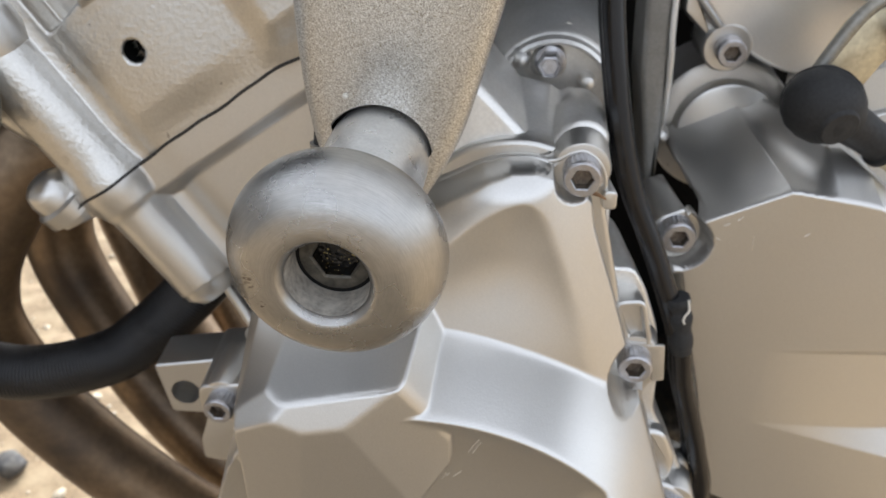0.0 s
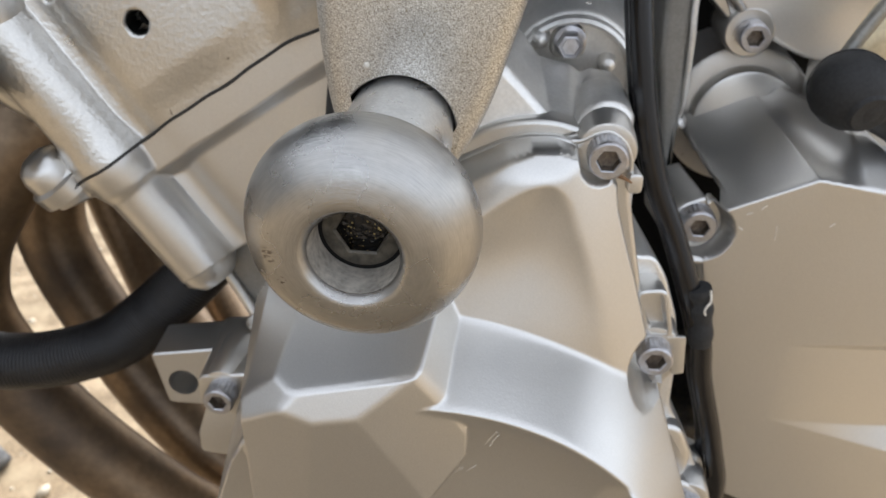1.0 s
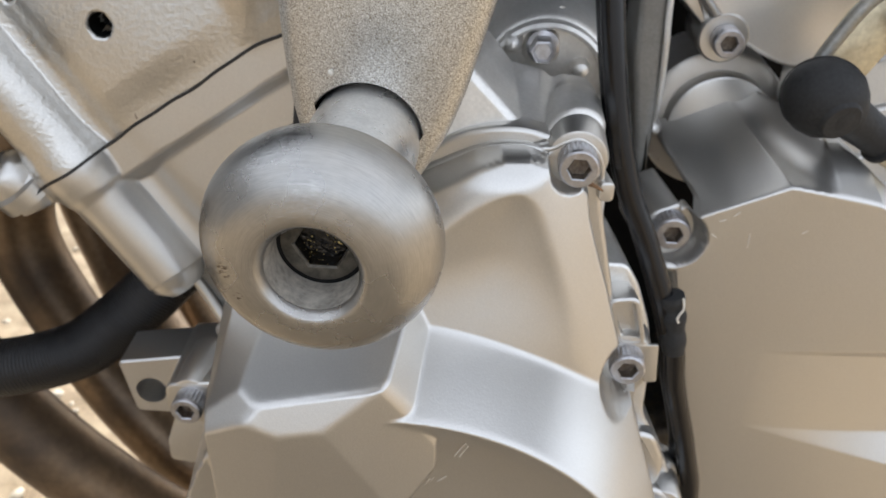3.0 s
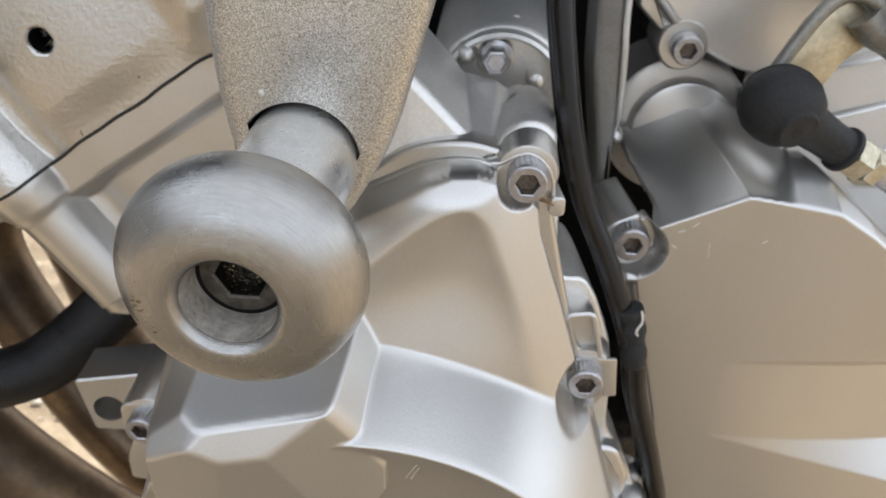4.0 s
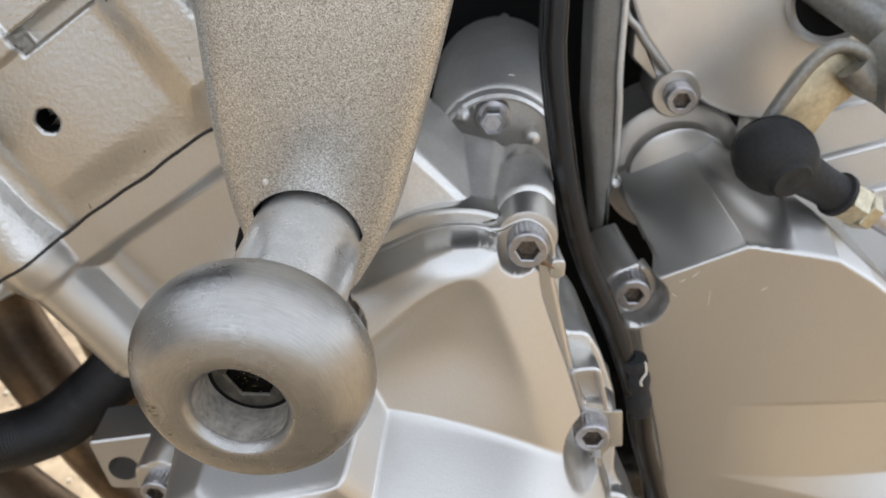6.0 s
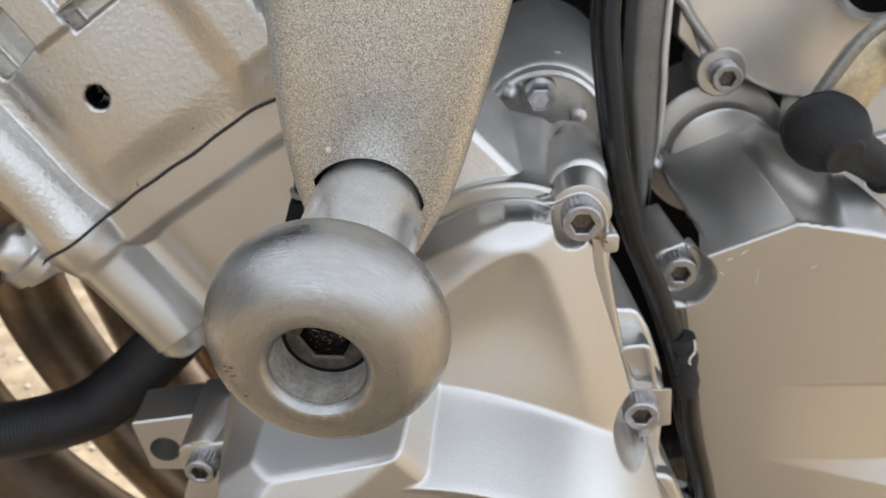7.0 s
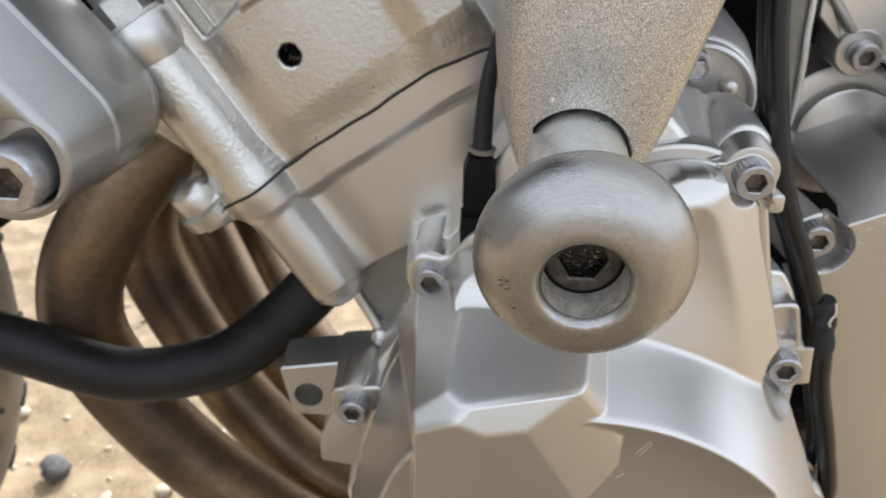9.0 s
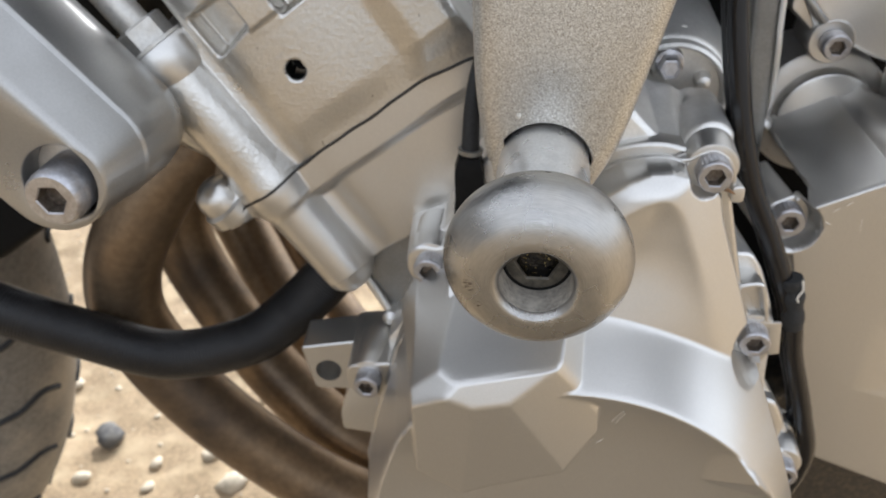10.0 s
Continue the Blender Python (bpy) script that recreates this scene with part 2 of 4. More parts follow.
def spline(points, n):
    """n points on a smooth curve through the given ones."""
    p = np.array(points, float)
    p = np.vstack([2 * p[0] - p[1], p, 2 * p[-1] - p[-2]])
    out = []
    m = len(p) - 3
    for s in np.linspace(0, m - 1e-6, n):
        i = int(s)
        u = s - i
        a, b, c, d = p[i:i + 4]
        out.append(0.5 * (2 * b + (c - a) * u + (2 * a - 5 * b + 4 * c - d) * u * u + (3 * b - a - 3 * c + d) * u ** 3))
    return np.array(out)


def sweep(points, radius, n=24, k=60, radii=None):
    c = spline(points, k)
    t = np.gradient(c, axis=0)
    t /= np.linalg.norm(t, axis=1)[:, None]
    e = np.array(frame_of(t[0])[0])
    a = np.linspace(0, 2 * np.pi, n, endpoint=False)[:, None]
    rings = []
    for i in range(k):
        e = e - t[i] * e.dot(t[i])
        e /= np.linalg.norm(e)
        f = np.cross(t[i], e)
        r = radius if radii is None else radii(i / (k - 1))
        rings.append(c[i] + (np.cos(a) * e + np.sin(a) * f) * r)
    return loft(rings)


def rounded(pts, r=0.003, n=5):
    """A closed outline with rounded corners; a point may carry its own radius."""
    out = []
    k = len(pts)
    for i in range(k):
        p = np.array(pts[i][:2], float)
        rr = pts[i][2] if len(pts[i]) > 2 else r
        a, b = np.array(pts[i - 1][:2], float) - p, np.array(pts[(i + 1) % k][:2], float) - p
        la, lb = np.linalg.norm(a), np.linalg.norm(b)
        c = min(rr, la * 0.48, lb * 0.48)
        p0, p1 = p + a / la * c, p + b / lb * c
        for s in np.linspace(0, 1, n):
            out.append((1 - s) ** 2 * p0 + 2 * s * (1 - s) * p + s * s * p1)
    return np.array(out)


def inset(o, d):
    t = np.roll(o, -1, 0) - np.roll(o, 1, 0)
    t /= np.linalg.norm(t, axis=1)[:, None] + 1e-12
    nrm = np.stack([-t[:, 1], t[:, 0]], 1)
    area = np.sum(o[:, 0] * np.roll(o[:, 1], -1) - np.roll(o[:, 0], -1) * o[:, 1])
    return o + nrm * d * (1 if area > 0 else -1)


def prism(o, front, back, bevel=0.001, steps=3, draft=0.0):
    """A slab with outline o (x, z), its face at y = front, its back at y = back, and a rounded front edge."""
    rings = [np.insert(inset(o, -draft), 1, back, 1)]
    for s in np.linspace(0, 1, steps + 1):
        a = s * np.pi / 2
        rings.append(np.insert(inset(o, bevel * (1 - math.cos(a))), 1, front + bevel * (1 - math.sin(a)), 1))
    return loft(rings)


def sd_poly(x, z, pts):
    """Signed distance to a closed outline, below zero inside."""
    p = np.array([q[:2] for q in pts], float)
    d = np.full(x.shape, 1e9)
    s = np.ones(x.shape)
    for i in range(len(p)):
        a, b = p[i], p[i - 1]
        ex, ez = b - a
        wx, wz = x - a[0], z - a[1]
        t = np.clip((wx * ex + wz * ez) / (ex * ex + ez * ez), 0, 1)
        d = np.minimum(d, (wx - ex * t) ** 2 + (wz - ez * t) ** 2)
        c1, c2, c3 = z >= a[1], z < b[1], ex * wz > ez * wx
        s = np.where((c1 & c2 & c3) | (~c1 & ~c2 & ~c3), -s, s)
    return s * np.sqrt(d)


def smin(a, b, k):
    h = np.clip(0.5 + 0.5 * (b - a) / k, 0, 1)
    return b * (1 - h) + a * h - k * h * (1 - h)


def smax(a, b, k):
    return -smin(-a, -b, k)


def ease(t):
    t = np.clip(t, 0, 1)
    return t * t * (3 - 2 * t)


def relief(fn, x0, x1, z0, z1, step, back, place=None, lip=0.0):
    """A cast surface y = fn(x, z), kept where it stands before y = back, its edge turned back to y = back or by lip."""
    nx, nz = int((x1 - x0) / step) + 1, int((z1 - z0) / step) + 1
    x, z = np.meshgrid(np.linspace(x0, x1, nx), np.linspace(z0, z1, nz))
    if place:
        x, z = place(x, z)
    y = fn(x, z)
    keep = y < back
    if lip:
        near = np.pad(np.where(keep, y, -1.0), 1, constant_values=-1.0)
        edge = np.max([near[i:i + nz, j:j + nx] for i in range(3) for j in range(3)], 0)
        y = np.where(keep | (edge < 0), y, edge + lip)
    y = np.minimum(y, back + 0.002)
    q = keep[:-1, :-1] | keep[1:, :-1] | keep[:-1, 1:] | keep[1:, 1:]
    idx = np.arange(nx * nz).reshape(nz, nx)
    f = np.stack([idx[:-1, :-1], idx[:-1, 1:], idx[1:, 1:], idx[1:, :-1]], -1)[q]
    used = np.zeros(nx * nz, bool)
    used[f.ravel()] = True
    remap = np.cumsum(used) - 1
    v = np.stack([x, y, z], -1).reshape(-1, 3)[used]
    me = bpy.data.meshes.new("relief")
    me.from_pydata(v.tolist(), [], remap[f].tolist())
    me.polygons.foreach_set("use_smooth", [True] * len(me.polygons))
    return me


def hexr(t, af):
    return af / 2 / np.cos((t % (np.pi / 3)) - np.pi / 6)


def socket_bolt(parent, face, direction, r, h, af, depth, mat, knurl=True, label="", washer=0.0, name="bolt", socket_mat=None):
    """A socket-head bolt whose head's face centre is at face; direction points from the head into the part."""
    e, f, d = frame_of(direction)
    n = 72
    t = np.linspace(0, 2 * np.pi, n, endpoint=False)
    u = np.cos(t)[:, None] * e + np.sin(t)[:, None] * f
    tooth = np.where(np.arange(n) % 3 == 0, 0.955, 1.0) if knurl else np.ones(n)
    hx = hexr(t, af)[:, None]
    c = np.array(face)
    side = (r * tooth)[:, None]
    rings = [c + d * h + u * r, c + d * h * 0.97 + u * side, c + d * h * 0.2 + u * side, c + d * h * 0.18 + u * r * 0.985,
             c + d * h * 0.06 + u * r * 0.95, c + u * r * 0.87, c + u * np.maximum(hx * 1.1, hx + 0.0002), c + d * 0.0003 + u * hx, c + d * depth + u * hx]
    b = part(name, loft(rings, angle=30), mat, parent, label)
    cup = [c + d * 0.0004 + u * (hx - 0.0001), c + d * (depth - 0.0003) + u * (hx - 0.0001), c + d * (depth - 0.0002) + u * hx * 0.4]
    part("socket", loft(cup, False, True), socket_mat or SOCKET, b)
    if washer:
        part("washer", revolve([(h + 0.0004, 0.002), (h - 0.0002, washer * 0.97), (h + 0.0003, washer), (h + 0.0014, washer)], face, direction, 40), mat, b)
    return b


# ---- frame hanger arm and slider ----
def lean(me, x0, z0):
    """Turn a face that was laid square on into the bike's own plane, round (x0, z0)."""
    for v in me.vertices:
        v.co.y -= 0.114 * (v.co.x - x0) + 0.063 * (v.co.z - z0)
    return me


arm = thing("engine_hanger", "champagne silver painted engine hanger plate with a round hole", "engine hanger", at=(-0.016, 0.19, 0.495))
ARM_HOLE = np.array((-0.0155, 0.4956))
arm_outline = rounded([(-0.0330, 0.64, 0.001), (-0.0335, 0.517, 0.02), (-0.0305, 0.494, 0.016), (-0.0205, 0.4775, 0.014), (-0.007, 0.4785, 0.014), (0.0045, 0.498, 0.02), (0.0185, 0.548, 0.02), (0.036, 0.64, 0.001)], 0.01, 8)


def by_angle(o, c, n):
    """The outline seen from c at n even angles."""
    out = []
    for a in np.linspace(0, 2 * np.pi, n, endpoint=False):
        d = np.array((math.cos(a), math.sin(a)))
        p, q = o - c, np.roll(o, -1, 0) - c
        e = q - p
        den = d[0] * e[:, 1] - d[1] * e[:, 0]
        den = np.where(abs(den) < 1e-12, 1e-12, den)
        s = (p[:, 0] * e[:, 1] - p[:, 1] * e[:, 0]) / den
        w = (p[:, 0] * d[1] - p[:, 1] * d[0]) / den
        ok = (s > 0) & (w >= -1e-6) & (w <= 1 + 1e-6)
        out.append(c + d * s[ok].max())
    return np.array(out)


AN = 240
AF = 0.1735
_t = np.linspace(0, 2 * np.pi, AN, endpoint=False)
_h = np.stack([np.cos(_t), np.sin(_t)], 1)


def crown(o):
    """How far the arm's slightly rounded face falls back at points o."""
    right = np.interp(o[:, 1], (0.478, 0.498, 0.548, 0.64), (-0.007, 0.0045, 0.0185, 0.036))
    mid, half = (right - 0.0333) / 2, (right + 0.0333) / 2
    return 0.0026 * np.clip(np.abs(o[:, 0] - mid) / half, 0, 1) ** 2.2 + 0.0022 * ((o[:, 1] - 0.518) / 0.05) ** 2 * (o[:, 1] > 0.518)


def layer(o, y):
    return np.insert(o, 1, AF + y + crown(o), 1)


_rim = by_angle(inset(arm_outline, 0.0055), ARM_HOLE, AN)
rings = [layer(ARM_HOLE + _h * r, y) for r, y in ((0.0129, 0.033), (0.0129, 0.0006), (0.0132, 0.0001), (0.0136, 0.0))]
rings += [layer((ARM_HOLE + _h * 0.0136) * (1 - f) + _rim * f, 0.0) for f in (0.12, 0.25, 0.4, 0.55, 0.7, 0.85)]
for k in np.linspace(0, 1, 7):
    rings.append(layer(by_angle(inset(arm_outline, 0.0055 * (1 - math.sin(k * 1.5708))), ARM_HOLE, AN), 0.0046 * (1 - math.cos(k * 1.5708))))
rings += [layer(by_angle(arm_outline, ARM_HOLE, AN), 0.033)]
part("arm_casting", lean(loft(rings, closed=True), -0.0158, 0.495), FRAME, arm)
# black sleeve puts the shade inside the hole into the colour
part("hole_shade", revolve([(0, 0.01292), (0.03, 0.01292), (0.031, 0.0121)], (-0.0153, 0.1755, 0.4957), INTO, 64, False, False), BLACK, arm, "black shade inside of the hole")

part("paint_chip", revolve([(0, 0.0004), (0.0002, 0.0007), (0.001, 0.0007)], (-0.0223, 0.1727, 0.5105), INTO, 6), CHIP, arm, "pale chip in the paint")

slider = thing("frame_slider", "mushroom-shaped turned aluminium frame slider on the frame arm", "frame slider", at=(-0.018, 0.15, 0.493))
head = [(0.0105, 0.0080), (0.0015, 0.0081), (0.0002, 0.0091), (0.0, 0.0094), (-0.0001, 0.0102), (0.00005, 0.0117), (0.0005, 0.0134)]
for s in np.linspace(-0.70, 0.80, 26):
    head.append((0.01069 + 0.01386 * s, 0.02147 * math.sqrt(1 - s * s)))
head += [(0.0233, 0.0125), (0.0245, 0.01235)]
part("head", revolve(head, RIM, AX, 128, False, False), BRUSHED, slider)
part("stem", revolve([(0.0225, 0.0118), (0.0240, 0.01228), (0.0245, 0.0123), (0.078, 0.0123)], RIM, AX, 72, False, True), STEM, slider, "smooth machined stem")
part("bore", revolve([(0.0016, 0.00805), (0.0135, 0.00795), (0.0136, 0.0001)], RIM, AX, 64, False, True), RECESS, slider, "dusty counterbore")
# black ring painted in for the shade round the bolt head
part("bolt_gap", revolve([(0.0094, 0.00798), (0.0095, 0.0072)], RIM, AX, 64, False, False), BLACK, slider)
socket_bolt(slider, RIM + AX * 0.0092, AX, 0.0076, 0.0040, 0.0084, 0.0034, BOLTFACE, False, "dirty socket-head bolt filled with grime", socket_mat=GRIME)


# ---- centre cover ----
cover = thing("alternator_cover", "silver painted alternator cover with faceted boss, bolted on", "engine cover", at=(0, 0.2, 0.38))
FLANGE = [(-0.0585, 0.447, 0.004), (-0.054, 0.4505, 0.004), (-0.046, 0.449, 0.003), (-0.040, 0.457, 0.006), (-0.030, 0.4635, 0.01), (-0.010, 0.4725, 0.02), (0.004, 0.4795, 0.01), (0.011, 0.4832, 0.006),
          (0.018, 0.4852, 0.006), (0.025, 0.4852, 0.004), (0.0287, 0.4843, 0.001), (0.0312, 0.4852, 0.002), (0.0350, 0.4874, 0.004), (0.0390, 0.4880, 0.004), (0.0432, 0.4850, 0.004), (0.0455, 0.480, 0.002), (0.0462, 0.470, 0.002), (0.0505, 0.452, 0.004), (0.0550, 0.434, 0.003),
          (0.0580, 0.4262, 0.002), (0.0660, 0.4245, 0.004), (0.0690, 0.4105, 0.004), (0.0645, 0.4045, 0.003), (0.0665, 0.394, 0.004), (0.0705, 0.380, 0.004), (0.0745, 0.3640, 0.003), (0.0805, 0.3625, 0.004), (0.0870, 0.356, 0.004), (0.0865, 0.345, 0.004), (0.080, 0.330, 0.01), (0.06, 0.29, 0.03), (0.0, 0.268, 0.04),
          (-0.055, 0.29, 0.03), (-0.075, 0.335, 0.02), (-0.0800, 0.36, 0.01), (-0.0725, 0.383, 0.01), (-0.0650, 0.406, 0.006), (-0.0550, 0.424, 0.004), (-0.0545, 0.433, 0.003), (-0.0590, 0.438, 0.004)]


def joint(x, z, c=0.2365):
    """The plane in which the covers meet the case."""
    return c - 0.114 * x - 0.063 * z


_m = prism(rounded(FLANGE, 0.003), 0.0, 0.011, 0.0018, 4)
for v in _m.vertices:
    v.co.y += joint(v.co.x, v.co.z)
part("flange", _m, PAINT, cover)
DISC, RING = np.array((-0.0120, 0.3491)), 0.0788
BASE = [(-0.0515, 0.436), (-0.0475, 0.444), (-0.043, 0.452), (-0.032, 0.4605), (-0.010, 0.4722), (0.004, 0.4795), (0.011, 0.4833), (0.018, 0.4853), (0.025, 0.4853), (0.030, 0.4838), (0.036, 0.481), (0.0425, 0.474), (0.0435, 0.467), (0.0468, 0.457), (0.0507, 0.446), (0.0545, 0.434), (0.0595, 0.418), (0.0645, 0.403), (0.0705, 0.385), (0.0750, 0.371), (0.079, 0.352), (0.06, 0.30), (-0.055, 0.30), (-0.0815, 0.355), (-0.0735, 0.383), (-0.0660, 0.406), (-0.0580, 0.424)]
NOTCH = [(0.0374, 0.4818, 0.0066, 0.0032, -0.0010), (0.0590, 0.4185, 0.0088, 0.0024, 0.0), (-0.051, 0.442, 0.0064, 0.002, 0.004), (0.0800, 0.3535, 0.0085, 0.003, 0.0), (-0.0125, 0.4635, 0.0072, 0.0024, 0.0)]


def plane3(p, q, r):
    a = np.array([[1, p[0], p[2]], [1, q[0], q[2]], [1, r[0], r[2]]])
    return np.linalg.solve(a, np.array([p[1], q[1], r[1]]))


PEAK, NOTCH_TOP, LOW = (-0.0117, 0.1600, 0.4380), (-0.0256, 0.1564, 0.4280), (-0.0365, 0.1561, 0.4268)
_mid = plane3(NOTCH_TOP, LOW, (-0.0400, 0.1622, 0.3920))
_top = plane3(PEAK, NOTCH_TOP, LOW)
_rgt = plane3(PEAK, NOTCH_TOP, (-0.0098, _mid[0] - 0.0098 * _mid[1] + 0.398 * _mid[2], 0.398))
_lft = plane3(LOW, (-0.0535, 0.1598, 0.4262), (-0.0402, _mid[0] - 0.0402 * _mid[1] + 0.392 * _mid[2], 0.392))
_tooth_l = plane3((0.0455, 0.1582, 0.4045), (0.0515, 0.1540, 0.3965), (0.0400, 0.1660, 0.3870))
_tooth_r = plane3((0.0585, 0.1580, 0.3875), (0.0515, 0.1540, 0.3965), (0.0400, 0.1660, 0.3870))


def cover_face(x, z):
    wall = sd_poly(x, z, BASE)
    pj = joint(x, z)
    # left shoulder, rounding into the side wall
    y = 0.1860 + 0.95 * np.maximum(z - 0.440, 0) + 0.10 * np.clip(-0.02 - x, 0, 1) + 2.0 * np.maximum(x + 0.006, 0)
    y = smax(y, 0.1830 + 2.2 * (-0.0480 - 0.17 * (0.437 - z) - x), 0.007)
    # upper dome: panel, flanks and shoulder
    panel = 0.1842 - 0.07 * (x - 0.02) + 0.08 * (z - 0.436) + 0.28 * smax(x - 0.0195, 0.0 * x, 0.022)
    q_r, q_l = 0.1893 - 0.939 * x - 0.344 * z, 0.3434 + 0.67 * x - 0.74 * z
    # the arched scoop in the panel
    q = smin(smin(q_r, q_l, 0.004), 0.4780 - z, 0.010)
    scoop = 0.0042 * (1 - np.exp(-np.maximum(q, 0) / 0.0095)) * ease((z - 0.426) / 0.034)
    dome = smax(panel + scoop, panel - 0.55 * q_r, 0.0026)
    dome = smax(dome, panel - 0.38 * q_l, 0.0025)
    dome = smax(dome, 0.1878 + 1.0 * (z - 0.4780), 0.0034)
    dome = smax(dome, 0.1878 + 1.1 * (-0.54 * x + 0.84 * z - 0.3957), 0.0040)
    y = smin(y, dome, 0.003)
    # the round lower part
    r = np.hypot(x - DISC[0], z - DISC[1])
    disc = 0.1604 - 0.03 * x + smax(2.3 * (r - RING), 0.0125 * (1 - np.exp((np.minimum(r, RING + 0.005) - RING) / 0.013)), 0.0022)
    y = smin(y, disc, 0.0016)
    # the faceted boss
    front = np.maximum.reduce([_mid[0] + _mid[1] * x + _mid[2] * z, _lft[0] + _lft[1] * x + _lft[2] * z, _rgt[0] + _rgt[1] * x + _rgt[2] * z])
    foot = np.interp(x, (-0.0570, -0.0410, -0.0300, -0.0085, 0.0020, 0.0022), (0.3950, 0.3850, 0.3890, 0.3940, 0.4090, 0.43))
    front = front + 3.0 * np.maximum(foot - z, 0)
    block = smax(front, _top[0] + _top[1] * x + _top[2] * z, 0.0007)
    block = smax(block, PEAK[1] - 0.40 * (x - PEAK[0]) + 3.2 * (z - PEAK[2]), 0.0010)
    right = _rgt[0] + _rgt[1] * x + _rgt[2] * z
    over = 0.829 * (x - PEAK[0]) + 0.560 * (z - PEAK[2])
    block = smax(block, right + 0.9 * over, 0.0006)
    block = smax(block, right + 2.6 * (over - 0.0012), 0.0010)
    block = smax(block, 0.1600 + 1.5 * (0.8 * (z - 0.4325) - 0.6 * (x + 0.0445)), 0.0020)
    block = smax(block, 0.1640 + 6.0 * (0.8 * (z - 0.4345) - 0.6 * (x + 0.0470)), 0.0020)
    block = smax(block, 0.1625 + 8.0 * (-0.0552 + 0.6 * np.maximum(z - 0.428, 0) - x), 0.0015)
    # tooth on the disc's rim
    tooth = np.maximum(_tooth_l[0] + _tooth_l[1] * x + _tooth_l[2] * z, _tooth_r[0] + _tooth_r[1] * x + _tooth_r[2] * z) + 12.0 * np.maximum(r - RING + 0.0006, 0)
    y = smin(y, tooth, 0.0007)
    for nx, nz, r0, w, dy in NOTCH:
        y = smax(y, pj + 0.002 + dy - 0.060 * ease((np.hypot(x - nx, z - nz) - r0) / w), 0.0012)
    y = smax(y, pj + 0.0015 + 12.0 * (wall + 0.0006), 0.0016)
    return smin(y, block, 0.0009)


part("cover_casting", relief(lambda x, z: cover_face(x, z), -0.09, 0.09, 0.27, 0.505, 0.00055, 0.2115), PAINT, cover)
for c, bk in (((0.0374, 0.1944, 0.4815), 0.05), ((0.0591, 0.1966, 0.4178), 0.03), ((-0.0512, 0.2086, 0.4422), 0.03), ((-0.0787, 0.2161, 0.3859), 0.03), ((0.0800, 0.1990, 0.3535), 0.03), ((-0.0122, 0.1965, 0.4632), 0.04)):
    socket_bolt(cover, c, INTO, 0.0053, 0.0066, 0.0053, 0.0035, STEEL)
    part("boss", revolve([(0.0066, 0.0070), (0.0069, 0.0078), (0.0078, 0.0082), (bk, 0.0086)], c, INTO, 40), PAINT, cover)
for x0, z0, x1, z1 in ((0.0072, 0.4105, 0.0098, 0.4175), (0.0084, 0.4100, 0.0104, 0.4160), (-0.0004, 0.3975, 0.0008, 0.4000), (0.0030, 0.3990, 0.0052, 0.4012), (0.0010, 0.3990, 0.0018, 0.4004)):
    _sx, _sz = np.linspace(x0, x1, 6), np.linspace(z0, z1, 6)
    _sy = cover_face(_sx, _sz) - 0.00002
    part("scratch", sweep(list(zip(_sx, _sy, _sz)), 0.00016, 6, 14), CHIP, cover)
part("rust_stain", sweep([(0.0415, 0.1990, 0.4760), (0.0435, 0.1988, 0.4752), (0.0452, 0.1986, 0.4742)], 0.0006, 8, 14, lambda s: 0.0007 - 0.0004 * s), RUST, cover, "brown rust streak below the bolt")
part("locating_tab", prism(rounded([(0.0443, 0.4710), (0.0483, 0.4710), (0.0483, 0.4765), (0.0443, 0.4765)], 0.0015), 0.1985, 0.21, 0.0006), PAINT, cover)
part("rim", sweep([(x, joint(x, z) - 0.0004, z) for x, z in ((0.0290, 0.4843), (0.0315, 0.4846), (0.0352, 0.4867), (0.0388, 0.4873), (0.0427, 0.4845), (0.0448, 0.4800), (0.0453, 0.4740))], 0.0007, 10, 60), PAINT, cover)


# ---- crankcase behind ----
def tray(o, front, back, rim, depth):
    """A slab with a sunk panel inside a raised rim."""
    rings = [np.insert(o, 1, back, 1), np.insert(o, 1, front + 0.0006, 1), np.insert(inset(o, 0.0006), 1, front, 1), np.insert(inset(o, rim), 1, front, 1), np.insert(inset(o, rim + 0.0004), 1, front + depth, 1)]
    return loft(rings)


case = thing("crankcase", "grey cast aluminium crankcase of the engine", "engine", at=(0, 0.3, 0.35))
part("case_wall", lean(prism(rounded([(-0.0700, 0.400, 0.002), (-0.070, 0.392, 0.003), (-0.075, 0.36), (-0.086, 0.33), (-0.06, 0.27), (0.06, 0.27), (0.088, 0.30), (0.0905, 0.35), (0.0800, 0.376, 0.004), (0.0725, 0.388), (0.0715, 0.410), (0.0690, 0.424), (0.0635, 0.4385, 0.003), (0.0590, 0.4455, 0.004), (0.0530, 0.4450, 0.002), (0.0470, 0.452),
                                      (0.0415, 0.469, 0.003), (0.0400, 0.4790, 0.003), (0.0253, 0.4835, 0.002), (0.0115, 0.495, 0.001), (-0.02, 0.498), (-0.04, 0.462), (-0.045, 0.452, 0.003), (-0.0585, 0.4475, 0.003), (-0.0590, 0.436, 0.004), (-0.0575, 0.425, 0.003), (-0.064, 0.408, 0.004)], 0.004), 0.2135, 0.252, 0.0014), 0.02, 0.49), CAST, case)
part("case_body", prism(rounded([(-0.070, 0.43), (-0.062, 0.445), (-0.02, 0.47), (0.02, 0.474), (0.038, 0.462), (0.048, 0.425), (0.070, 0.37), (0.075, 0.27), (-0.06, 0.27), (-0.078, 0.36), (-0.064, 0.40)], 0.008), 0.251, 0.50, 0.003), CAST, case)
